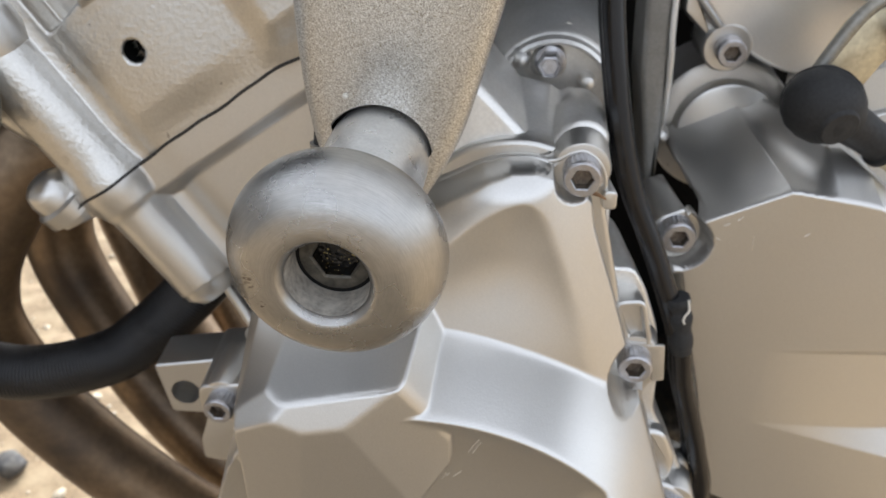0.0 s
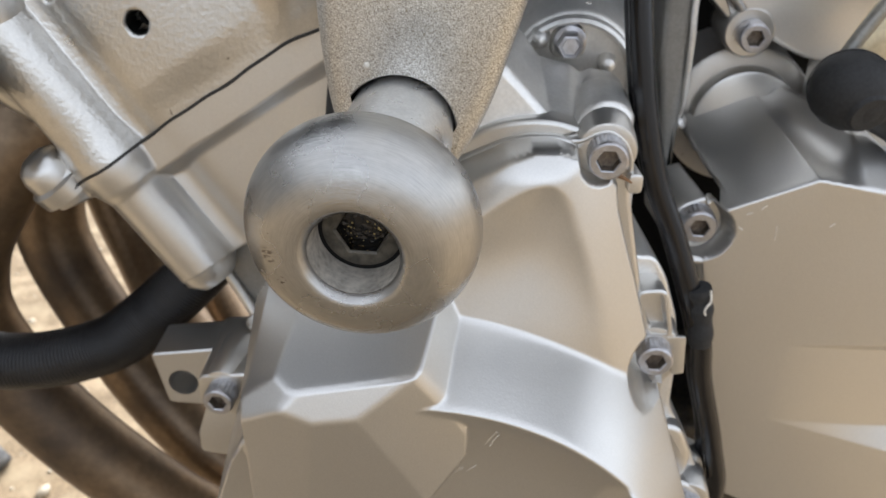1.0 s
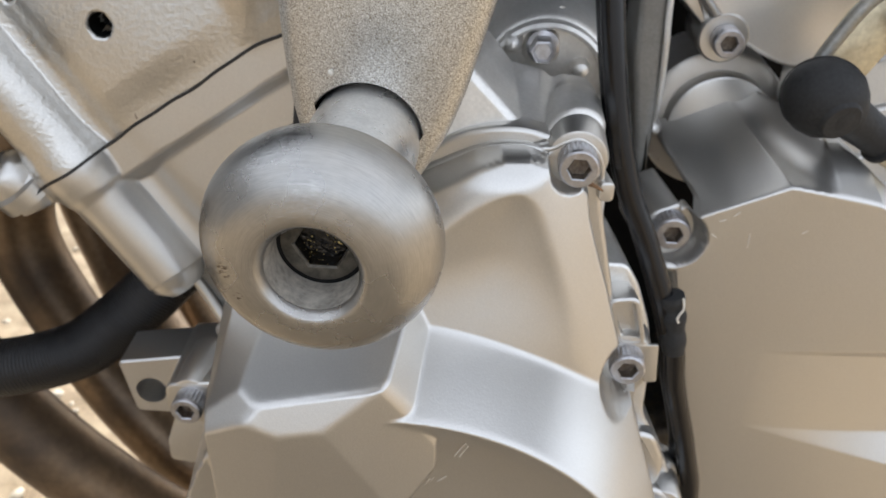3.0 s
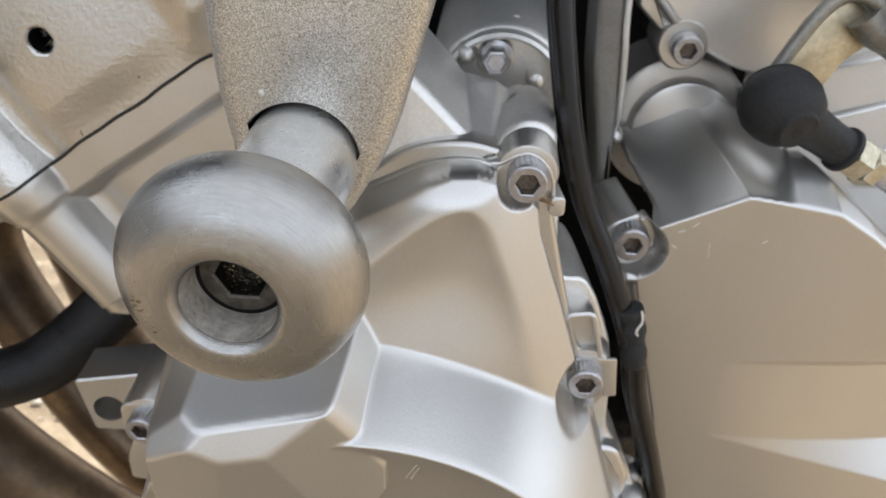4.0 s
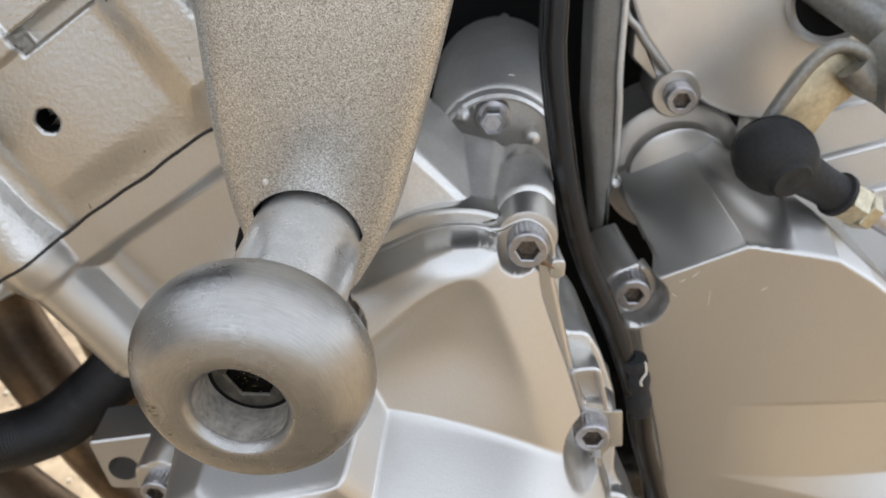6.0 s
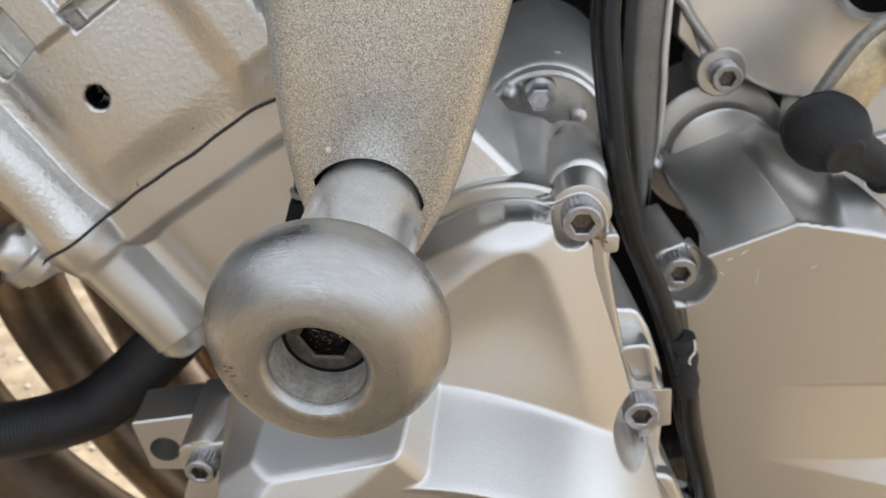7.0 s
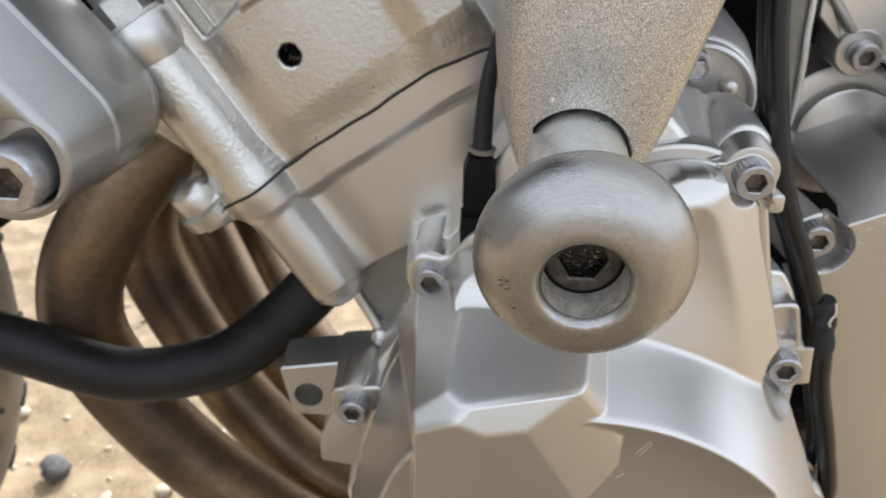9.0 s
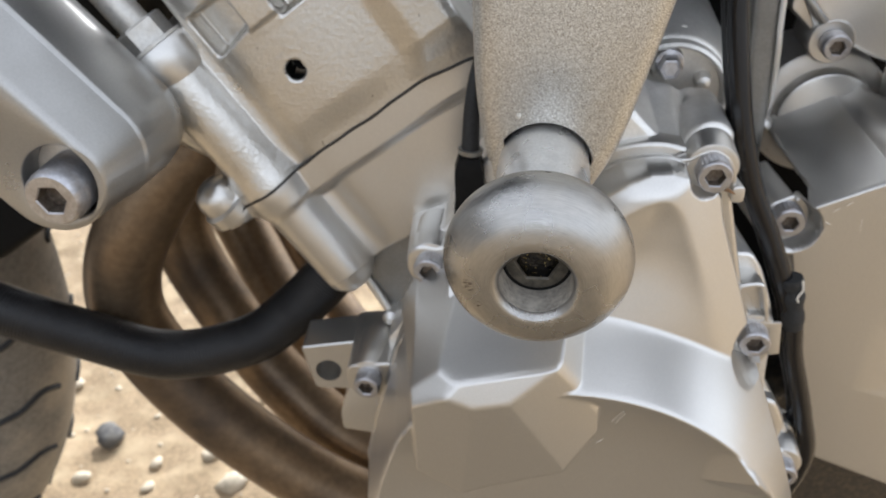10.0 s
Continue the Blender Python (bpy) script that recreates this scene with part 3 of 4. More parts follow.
# the top deck, rising to the starter, with the bolt's long boss along it
DECK_X = (-0.02, 0.012, 0.0180, 0.0242, 0.0320, 0.0420, 0.0500)
DECK_F = (0.5340, 0.5010, 0.4948, 0.4882, 0.4866, 0.4850, 0.4780)
DECK_B = (0.5420, 0.5110, 0.5045, 0.4968, 0.4948, 0.4930, 0.4780)


def deck(x, y):
    k = (y - 0.2135) / 0.0305
    z = np.interp(x, DECK_X, np.array(DECK_F) * (1 - k) + np.array(DECK_B) * k)
    z = z - 0.0016 * np.exp(-((x - 0.0335 - 0.114 * (y - 0.2135)) / 0.0022) ** 2)
    ax, az = 0.0376 + 0.114 * (y - 0.1944), 0.4822 + 0.063 * (y - 0.1944)
    tube = az + np.sqrt(np.maximum(0.0089 ** 2 - (x - ax) ** 2, 0)) - 0.010 * ease((y - 0.2340) / 0.006)
    z = -smin(-z, -np.where(np.abs(x - ax) < 0.0089, tube, 0.0), 0.0010)
    return z - 0.06 * np.maximum(x - ax - 0.0078, 0) / 0.002


_rings = []
for y, dz in [(0.2112, -0.0026), (0.2114, -0.0020), (0.2128, -0.0005), (0.2134, -0.0001)] + [(0.2140 + 0.0016 * k, 0.0) for k in range(20)]:
    _xs = np.linspace(-0.015, 0.0500, 110)
    _zs = np.maximum(deck(_xs, max(y, 0.2135)), 0.470) + dz
    _rings.append(np.array([(x + dz * 0.4, y, z) for x, z in zip(_xs, _zs)] + [(0.0500, y, 0.455), (-0.015, y, 0.455)]))
part("case_top", loft(_rings, angle=50), CAST, case)
_ro = rounded([(-0.012, 0.470), (-0.004, 0.4785), (0.005, 0.4850, 0.006), (0.010, 0.4872, 0.006), (0.017, 0.4888, 0.006), (0.025, 0.4888, 0.004), (0.0318, 0.4868, 0.001), (0.0312, 0.4820), (0.020, 0.470)], 0.002)
part("case_rim", lean(prism(_ro, 0.2062, 0.222, 0.0018, 5), 0.02, 0.488), PAINT, case)
part("lower_lug", prism(rounded([(0.0690, 0.3850), (0.0760, 0.3830), (0.0810, 0.3720), (0.0800, 0.3620), (0.0700, 0.3600)], 0.003), 0.2085, 0.24, 0.0018), PAINT, case)
# darker casting colour holds the recess's shade together with its grime
part("case_neck", prism(rounded([(-0.0815, 0.4215, 0.002), (-0.0705, 0.4005, 0.002), (-0.064, 0.385), (-0.050, 0.385), (-0.045, 0.465), (-0.062, 0.455)], 0.004), 0.2500, 0.30, 0.002), DARK_CAST, case, "dark grimy recess of the casting, shade in its colour")
part("side_rib", sweep([(-0.0830, 0.250, 0.4230), (-0.0760, 0.249, 0.4105), (-0.0705, 0.247, 0.4010)], 0.0018), PAINT, case)
part("rib_end", revolve([(-0.004, 0.0015), (-0.002, 0.0036), (0.004, 0.0038), (0.012, 0.0038)], (-0.0700, 0.246, 0.3995), INTO, 24), PAINT, case)
part("lug", lean(prism(rounded([(-0.0870, 0.3790, 0.004), (-0.0870, 0.392, 0.004), (-0.068, 0.3945), (-0.068, 0.374)], 0.003), 0.2226, 0.26, 0.001), -0.0787, 0.386), PAINT, case)

bracket = thing("hose_bracket", "silver steel bracket with a round hole", "bracket", at=(-0.09, 0.245, 0.37))
_bo = rounded([(-0.1085, 0.3885), (-0.0800, 0.3915), (-0.070, 0.392), (-0.070, 0.362), (-0.0905, 0.366), (-0.1045, 0.367)], 0.0018)
_bh = np.array((-0.0982, 0.3762))
_rings = [np.insert(_bh + _h * 0.0054, 1, y, 1) for y in (0.2600, 0.2410, 0.2405)]
_rings += [np.insert(by_angle(inset(_bo, d), _bh, AN), 1, y, 1) for d, y in ((0.0006, 0.2405), (0.0, 0.2411), (0.0, 0.2600))]
part("plate", loft(_rings, closed=True), PAINT, bracket)
part("foot", prism(rounded([(-0.0905, 0.3665), (-0.070, 0.3665), (-0.070, 0.338), (-0.0955, 0.3435), (-0.0955, 0.3525)], 0.0018), 0.2408, 0.2600, 0.0006), PAINT, bracket)
# the hole's shade is put into this disc's darker grey
part("hole_back", revolve([(0, 0.0062), (0.002, 0.0062)], (-0.0982, 0.2580, 0.3762), (0, 1, 0), 32), GREY, bracket, "darker grey disc behind the hole, for its shade")


# ---- cylinder barrel ----
barrel = thing("cylinder_block", "textured silver painted cylinder block with a bolt tube and gasket", "engine block", at=(-0.09, 0.25, 0.47))
BO, BV, BU = np.array((-0.092, 0.474)), np.array((0.836, 0.549)), np.array((-0.549, 0.836))
OUT = [(-0.034, -0.050), (-0.034, -0.010), (-0.047, -0.008), (-0.048, 0.010), (-0.034, 0.014), (-0.034, 0.060), (-0.01, 0.062), (-0.005, 0.14), (0.078, 0.14), (0.077, 0.05), (0.076, -0.02), (0.070, -0.055), (0.0, -0.050)]


def bend(v):
    """How far the gasket line strays from straight towards its end."""
    return -4.6 * np.maximum(0.0, v - 0.040) ** 2


def on_barrel(v, u):
    u = u + bend(v) * np.exp(-(u / 0.012) ** 2)
    return BO[0] + BV[0] * v + BU[0] * u, BO[1] + BV[1] * v + BU[1] * u


def barrel_face(x, z):
    v = (x - BO[0]) * BV[0] + (z - BO[1]) * BV[1]
    u = (x - BO[0]) * BU[0] + (z - BO[1]) * BU[1]
    edge = -0.0115 - 0.001 * np.sin(v * 60) + bend(v)
    up = ease((u - edge) / 0.0022)
    face = 0.2432 - 0.0047 * up - 0.0016 * np.exp(-((v - 0.022) / 0.020) ** 2) * ease((u - 0.002) / 0.012) + 0.035 * np.clip(u - 0.012, 0, 0.03)
    face = face + 0.0022 * np.exp(-((v + 0.0055) / 0.0055) ** 2)
    chan = 0.0045 * ease((v - 0.0680) / 0.010) - 0.0034 * ease((v - 0.0470) / 0.011)
    y = face + chan * ease((u - 0.003) / 0.010)
    y = y - 0.0012 * np.exp(-((u - 0.005) / 0.005) ** 2) * ease((v - 0.044) / 0.010)
    rt = 0.0108 + 0.0012 * ease((u + 0.012) / 0.004) + 0.0014 * np.exp(-((u + 0.001) / 0.0075) ** 2)
    dv = np.clip(np.abs(v + 0.0212) / rt, 0, 1)
    tube = 0.2440 - rt * np.sqrt(np.maximum(1 - dv * dv, 0)) + 0.05 * (dv >= 1)
    y = smin(y, tube, 0.0050)
    lip = smin(y, 0.2385 + 1.5 * np.maximum(bend(v) - u - 0.0105, 0), 0.0012)
    y = np.where(u < bend(v), lip, y)
    boss = 0.2330 + 0.004 * (np.hypot(v + 0.0395, u - 0.002) / 0.0088) ** 4
    y = smin(y, boss, 0.002)
    # the groove above the face, crossed by a lug
    low = np.where(v > 0.019, 0.0437, 0.0455 + 0.16 * np.clip(v, 0, 1))
    high = np.where(v > 0.019, 0.0507, 0.0620)
    dig = ease((u - low) / 0.0014) * ease((high - u) / 0.0014) * ease((0.0505 - v) / 0.003) * ease((v + 0.004) / 0.003)
    lug = ease((v - 0.0118) / 0.0014) * ease((0.0255 - v) / 0.0014)
    y = y + 0.009 * dig * (1 - lug) - 0.0015 * lug * ease((u - 0.0455) / 0.0015)
    d = np.hypot(v - 0.0160, u - 0.0277)
    y = y + 0.012 * ease((0.0036 - d) / 0.0006)
    return smax(y, 0.248 + 5.0 * (sd_poly(v, u, OUT) + 0.002), 0.002)


part("barrel_casting", relief(barrel_face, -0.056, 0.142, 0.0002, 0.080, 0.00055, 0.285, on_barrel), PAINT_ROUGH, barrel)
part("lower_casting", relief(barrel_face, -0.056, 0.142, -0.050, -0.0002, 0.00055, 0.285, on_barrel), PAINT, barrel, "smooth silver lower casting")


def bl(v, u, y):
    p = BO + BV * v + BU * u
    return np.array((p[0], y, p[1]))


def gasket_strip(v0, v1, h=0.00048):
    """The gasket's edge, just proud of the joint all along."""
    rings = []
    for v in np.linspace(v0, v1, 150):
        k = float(bend(v)) + 0.00025 * math.sin(v * 170) + 0.00015 * math.sin(v * 410)
        p = [bl(v, k + s * h, 0) for s in (-1, 1)]
        f = float(min(barrel_face(np.array([q[0]]), np.array([q[2]]))[0] for q in p)) - 0.0004
        rings.append(np.array([(p[0][0], f, p[0][2]), (p[1][0], f, p[1][2]), (p[1][0], f + 0.006, p[1][2]), (p[0][0], f + 0.006, p[0][2])]))
    return loft(rings)


part("gasket", gasket_strip(-0.0468, 0.0750), GASKET, barrel, "dark gasket edge")
# unseen solid core, added to stop sun leaking through the shell
_core = np.array([bl(v, u, 0)[[0, 2]] for v, u in ((-0.030, -0.030), (0.10, -0.045), (0.13, 0.07), (0.0, 0.070), (-0.028, 0.055))])
part("cylinder_core", prism(rounded([tuple(p) for p in _core], 0.01), 0.262, 0.55, 0.003), CAST, barrel)
UDIR = (BU[0], 0, BU[1])
# black cup stands in for the shade in the plug hole
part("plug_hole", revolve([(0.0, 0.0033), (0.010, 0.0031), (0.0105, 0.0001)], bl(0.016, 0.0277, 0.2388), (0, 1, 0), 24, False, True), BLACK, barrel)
part("collar", revolve([(-0.008, 0.0115), (-0.002, 0.0140), (0.003, 0.0144), (0.0055, 0.0134)], bl(-0.0205, 0.0555, 0.2440), UDIR, 40), PAINT, barrel)
part("foot", revolve([(0, 0.0104), (0.012, 0.0102), (0.016, 0.007)], bl(-0.0212, -0.036, 0.2440), (-UDIR[0], 0, -UDIR[2]), 40), PAINT, barrel)
part("neck", sweep([bl(-0.036, 0.058, 0.254), bl(-0.035, 0.048, 0.250), bl(-0.034, 0.033, 0.250), bl(-0.029, 0.018, 0.254)], 0.0072), PAINT, barrel)
part("bolt_cap", revolve([(-0.006, 0.0100), (-0.001, 0.0100), (0.0, 0.0085), (0.004, 0.0082), (0.0070, 0.0068), (0.0085, 0.0045), (0.009, 0.001)], bl(-0.0395, 0.006, 0.2400), (UDIR[0], -0.3, UDIR[2]), 32), PAINT, barrel)

stud = thing("cylinder_stud", "steel hex nut and rod on the cylinder block", "nut", at=tuple(bl(-0.0212, 0.06, 0.244)))
_sb = bl(-0.0205, 0.0612, 0.244)
part("washer", revolve([(0, 0.0125), (0.0012, 0.0125)], _sb, UDIR, 40), ZINC, stud)
_e, _f, _d = frame_of(UDIR)
_t6 = np.linspace(0, 2 * np.pi, 6, endpoint=False)[:, None]
part("nut", loft([_sb + _d * s + (np.cos(_t6) * _e + np.sin(_t6) * _f) * r for s, r in ((0.0013, 0.0096), (0.0085, 0.0096), (0.0092, 0.0088))]), ZINC, stud)
part("rod", revolve([(0.009, 0.0058), (0.06, 0.0058)], _sb, UDIR, 32), ZINC, stud)


# ---- starter ----
starter = thing("starter_motor", "grey cast starter motor with an ear and hex bolt", "starter motor", at=(0.035, 0.28, 0.5))
part("housing", revolve([(0.004, 0.0001), (0.004, 0.0170), (0.0004, 0.0178), (0.0, 0.0186), (0.001, 0.0196), (0.005, 0.0200), (0.0055, 0.0206), (0.008, 0.0212), (0.03, 0.0245), (0.075, 0.0250), (0.085, 0.020)], (0.0365, 0.2510, 0.4875), INTO, 64), CAST, starter)
part("rib", sweep([(0.041, 0.262, 0.5080), (0.0455, 0.30, 0.5135), (0.0470, 0.33, 0.5150)], 0.0022), CAST, starter)
part("ear", prism(rounded([(0.0285, 0.4945), (0.0290, 0.5030), (0.0345, 0.5055), (0.0400, 0.5030), (0.0405, 0.4945)], 0.004), 0.2520, 0.262, 0.002), CAST, starter)
part("ear_knob", revolve([(0, 0.0006), (0.0010, 0.0022), (0.004, 0.0030), (0.012, 0.0036)], (0.0465, 0.2480, 0.4930), INTO, 24), CAST, starter)
part("ear_knob", revolve([(0, 0.0006), (0.0008, 0.0018), (0.004, 0.0030), (0.010, 0.0036)], (0.0250, 0.2490, 0.5000), INTO, 24), CAST, starter)
part("bolt_flange", revolve([(0, 0.0040), (0.0006, 0.0050), (0.004, 0.0052)], (0.0343, 0.2498, 0.5), INTO, 32), STEEL, starter)
part("hex_bolt", loft([np.array((0.0343 + 0.114 * (y - 0.25), y, 0.5 + 0.063 * (y - 0.25))) + (np.cos(_t6) * np.array((1, 0, 0)) + np.sin(_t6) * np.array((0, 0, 1))) * r for y, r in ((0.256, 0.0041), (0.2450, 0.0041), (0.2441, 0.0037), (0.2439, 0.0031), (0.2446, 0.0026))]), STEEL, starter, "zinc hex bolt")


# ---- right cover ----
rcover = thing("sprocket_cover", "silver painted sprocket cover with tapered flutes", "engine cover", at=(0.13, 0.24, 0.39))
SIDE_R = [(0.0690, 0.4335), (0.0690, 0.60), (0.21, 0.60), (0.21, 0.295), (0.140, 0.317), (0.104, 0.3325), (0.0935, 0.38), (0.0800, 0.4335)]
TOPB = [(0.076, 0.43), (0.0800, 0.4490), (0.0830, 0.4530), (0.0862, 0.4560), (0.0850, 0.4612), (0.0868, 0.4640), (0.0975, 0.4705), (0.107, 0.4750), (0.115, 0.4785), (0.135, 0.478), (0.16, 0.465), (0.22, 0.45), (0.22, 0.29), (0.105, 0.325), (0.095, 0.37)]


def right_face(x, z):
    flat = 0.2270 - 0.114 * (x - 0.10) - 0.063 * (z - 0.44)
    out = np.clip(x - 0.1145, 0, 0.09)
    upper = np.clip((0.4042 + 0.08 * (x - 0.119) - z) / (0.10 * out + 0.0003), 0, 1)
    lower = np.clip((z - 0.3708 + 0.05 * (x - 0.115)) / (0.20 * out + 0.0003) + 1, 0, 1)
    y = flat + (0.03 * out + 1.5 * out ** 2) * upper * lower
    edge = np.interp(x, (0.060, 0.082, 0.089, 0.097, 0.1095, 0.131, 0.137, 0.149, 0.17, 0.20, 0.22), (0.4430, 0.4525, 0.4567, 0.4612, 0.4655, 0.4622, 0.4610, 0.4535, 0.437, 0.39, 0.35))
    line = np.where(x < 0.1095, 0.4525 + 0.473 * (x - 0.082), edge)
    ridge = np.interp(x, (0.111, 0.130, 0.139, 0.16), (0.4752, 0.4742, 0.4675, 0.450))
    turn = ease((x - 0.1105) / 0.015)
    shoulder = smax(flat + (7.0 - 5.3 * turn) * (z - line), 0.2400 + 7.0 * (z - ridge), 0.0012)
    y = smax(y, shoulder, 0.0011)
    y = smax(y, flat + 3.0 * np.clip(sd_poly(x, z, SIDE_R), -0.001, 1), 0.0012)
    nb = np.hypot(x - 0.0781, z - 0.4450)
    y = smax(y, 0.2385 - 0.04 * ease((nb - 0.0092) / 0.0024), 0.001)
    return np.where(sd_poly(x, z, TOPB) > 0, 1.0, y)


part("cover_casting", relief(right_face, 0.07, 0.215, 0.285, 0.495, 0.0005, 0.290, lip=0.004), PAINT, rcover)
part("boss", prism(rounded([(0.0700, 0.4455, 0.003), (0.0725, 0.4505, 0.003), (0.0815, 0.4540, 0.002), (0.086, 0.4375, 0.004), (0.076, 0.432, 0.004), (0.0705, 0.437, 0.003)], 0.003), 0.238, 0.27, 0.001), PAINT, rcover)
socket_bolt(rcover, (0.0781, 0.2312, 0.4457), INTO, 0.0058, 0.0066, 0.0054, 0.0035, STEEL)
for x0, z0, x1, z1 in ((0.0905, 0.4525, 0.0922, 0.4532), (0.0945, 0.4545, 0.0960, 0.4562), (0.1005, 0.4490, 0.1008, 0.4440), (0.1160, 0.4500, 0.1175, 0.4512), (0.0890, 0.4480, 0.0905, 0.4470)):
    _sx, _sz = np.linspace(x0, x1, 6), np.linspace(z0, z1, 6)
    part("scratch", sweep(list(zip(_sx, right_face(_sx, _sz) - 0.00002, _sz)), 0.00018, 6, 14), CHIP, rcover)
arch = thing("clutch_housing", "tan grey rounded cast housing", "engine housing", at=(0.11, 0.28, 0.46))
part("shell", revolve([(0, 0.001), (0.0, 0.0180), (0.0006, 0.0190), (0.002, 0.0194), (0.02, 0.0198), (0.05, 0.020)], (0.1085, 0.2860, 0.4640), INTO, 64), PAINT, arch)
part("rear_ring", revolve([(0, 0.018), (0.0, 0.0255), (0.001, 0.0268), (0.03, 0.0275)], (0.1085, 0.2930, 0.4640), INTO, 64), PLATE, arch)

post = thing("frame_upright", "slim grey frame upright with a ball end", "frame", at=(0.075, 0.27, 0.5))
part("strip", prism(rounded([(0.069, 0.74), (0.0690, 0.520), (0.0700, 0.490), (0.0735, 0.467), (0.0765, 0.444), (0.0800, 0.440), (0.0800, 0.470), (0.0800, 0.526), (0.0800, 0.74)], 0.003), 0.2735, 0.290, 0.002), DARK_CAST, post)
part("edge_rib", sweep([(0.0790, 0.2720, 0.62), (0.0785, 0.2720, 0.52), (0.0795, 0.2720, 0.496), (0.0805, 0.2745, 0.478), (0.0812, 0.280, 0.4665)], 0.0011), CAST, post)
part("ball_end", revolve([(-0.003, 0.0005), (-0.002, 0.002), (0, 0.003), (0.004, 0.003)], (0.0816, 0.2790, 0.4655), INTO, 24), PAINT, post)

plate = thing("heel_plate", "silver painted side plate with a bolt and pivot hole", "plate", at=(0.14, 0.28, 0.52))
PL = rounded([(0.0800, 0.74), (0.0795, 0.533, 0.006), (0.0855, 0.5195, 0.004), (0.0955, 0.507, 0.003), (0.1075, 0.4965, 0.004), (0.124, 0.4885, 0.01), (0.17, 0.497, 0.02), (0.26, 0.50), (0.26, 0.74)], 0.004)
part("plate_casting", prism(PL, 0.2735, 0.283, 0.0015), PLATE, plate)
part("corner_web", prism(rounded([(0.0835, 0.523), (0.0835, 0.511), (0.0935, 0.5015), (0.0975, 0.507)], 0.001), 0.2765, 0.283, 0.0008), PAINT, plate)
part("rim_bead", sweep([(0.0785, 0.2745, 0.60), (0.0780, 0.2745, 0.535), (0.0845, 0.2745, 0.5200), (0.0955, 0.2745, 0.5065)], 0.0014), GREY, plate)
part("bolt_boss", revolve([(0, 0.006), (0.0, 0.0078), (0.001, 0.0086), (0.02, 0.009)], (0.0990, 0.2735, 0.4990), INTO, 40), PAINT, plate)
socket_bolt(plate, (0.0986, 0.2665, 0.4985), INTO, 0.0050, 0.0066, 0.0050, 0.0035, STEEL, False)
ledges = thing("rear_engine_case", "light silver stepped rear engine case", "engine case", at=(0.17, 0.27, 0.48))
for zt, yf in ((0.4890, 0.2675), (0.4725, 0.2645), (0.4570, 0.2615)):
    part("step", prism(rounded([(0.128, zt - 0.03), (0.128, zt), (0.150, zt + 0.0055), (0.25, zt + 0.030), (0.25, zt)], 0.001), yf, yf + 0.02, 0.0014), PAINT, ledges)


# ---- gear linkage ----
link = thing("gear_linkage", "gear shift rod with black rubber boot and gold plated lever", "gear linkage", at=(0.125, 0.235, 0.49))
BALL = np.array((0.1170, 0.2350, 0.4905))
ROD = np.array((0.0440, 0.0035, -0.0265))
ROD = ROD / np.linalg.norm(ROD)
boot = part("rubber_boot", revolve([(-0.0119, 0.0008), (-0.0112, 0.0042), (-0.0085, 0.0083), (-0.0045, 0.0111), (0.0, 0.0119), (0.0045, 0.0114), (0.0085, 0.0094), (0.0110, 0.0074), (0.0125, 0.0066), (0.0205, 0.0060), (0.0265, 0.0060), (0.027, 0.0072), (0.0285, 0.0072), (0.029, 0.0056)], BALL, ROD, 48), RUBBER, link)
part("boot_cap", revolve([(0, 0.0056), (0.0005, 0.0062), (0.004, 0.0072)], BALL + np.array((0.0022, -0.0104, -0.0048)), (-0.18, 1, 0.38), 40), RUBBER, boot)
part("boot_seam", revolve([(-0.0004, 0.01185), (0.0, 0.0122), (0.0004, 0.01185)], BALL, (0.50, 0.86, 0.05), 48, False, False), RUBBER, boot)
_e, _f, _d = frame_of(ROD)
part("nut", loft([BALL + _d * s + (np.cos(_t6) * _e + np.sin(_t6) * _f) * r for s, r in ((0.029, 0.0060), (0.0295, 0.0068), (0.0360, 0.0068), (0.0365, 0.0062))]), GOLD, link)
part("lock_nut", loft([BALL + _d * s + (np.cos(_t6 + 0.4) * _e + np.sin(_t6 + 0.4) * _f) * r for s, r in ((0.0367, 0.0060), (0.0372, 0.0066), (0.0410, 0.0066), (0.0415, 0.0060))]), GOLD, link)
part("rod", revolve([(0.03, 0.0034), (0.12, 0.0034)], BALL, ROD, 24), STEEL, link)
_lo = rounded([(0.1165, 0.4950), (0.1205, 0.5035), (0.1255, 0.5130), (0.1310, 0.5195, 0.004), (0.1400, 0.5190, 0.004), (0.1475, 0.5080), (0.1385, 0.5010), (0.1320, 0.4900)], 0.002)
part("lever_plate", prism(_lo, 0.2450, 0.2490, 0.0008), GOLD, link, "yellow zinc plated lever plate")
part("lever_edge", sweep([(0.1170, 0.2440, 0.4970), (0.1215, 0.2435, 0.5060), (0.1275, 0.2430, 0.5160), (0.1340, 0.2425, 0.5208), (0.1420, 0.2420, 0.5185), (0.1480, 0.2420, 0.511)], 0.0022), KNUCKLE, link)
part("shaft", revolve([(-0.036, 0.0066), (0.0, 0.0070), (0.004, 0.0075)], (0.1580, 0.2460, 0.5200), (0.55, -0.72, -0.42), 32), KNUCKLE, link, "dull grey shift shaft")
knuckle = part("knuckle", revolve([(-0.008, 0.0105), (-0.0072, 0.0125), (0.0072, 0.0130), (0.008, 0.0118), (0.008, 0.0085)], (0.1570, 0.2430, 0.5130), (0.25, -0.93, -0.25), 40, True, False), KNUCKLE, link, "weathered clamp casting with rust")
part("splined_end", revolve([(0.0084, 0.0001), (0.0082, 0.0050), (0.0070, 0.0062), (0.0066, 0.0086)], (0.1570, 0.2430, 0.5130), (0.25, -0.93, -0.25), 32, True, False), GOLD, knuckle, "splined shaft end")
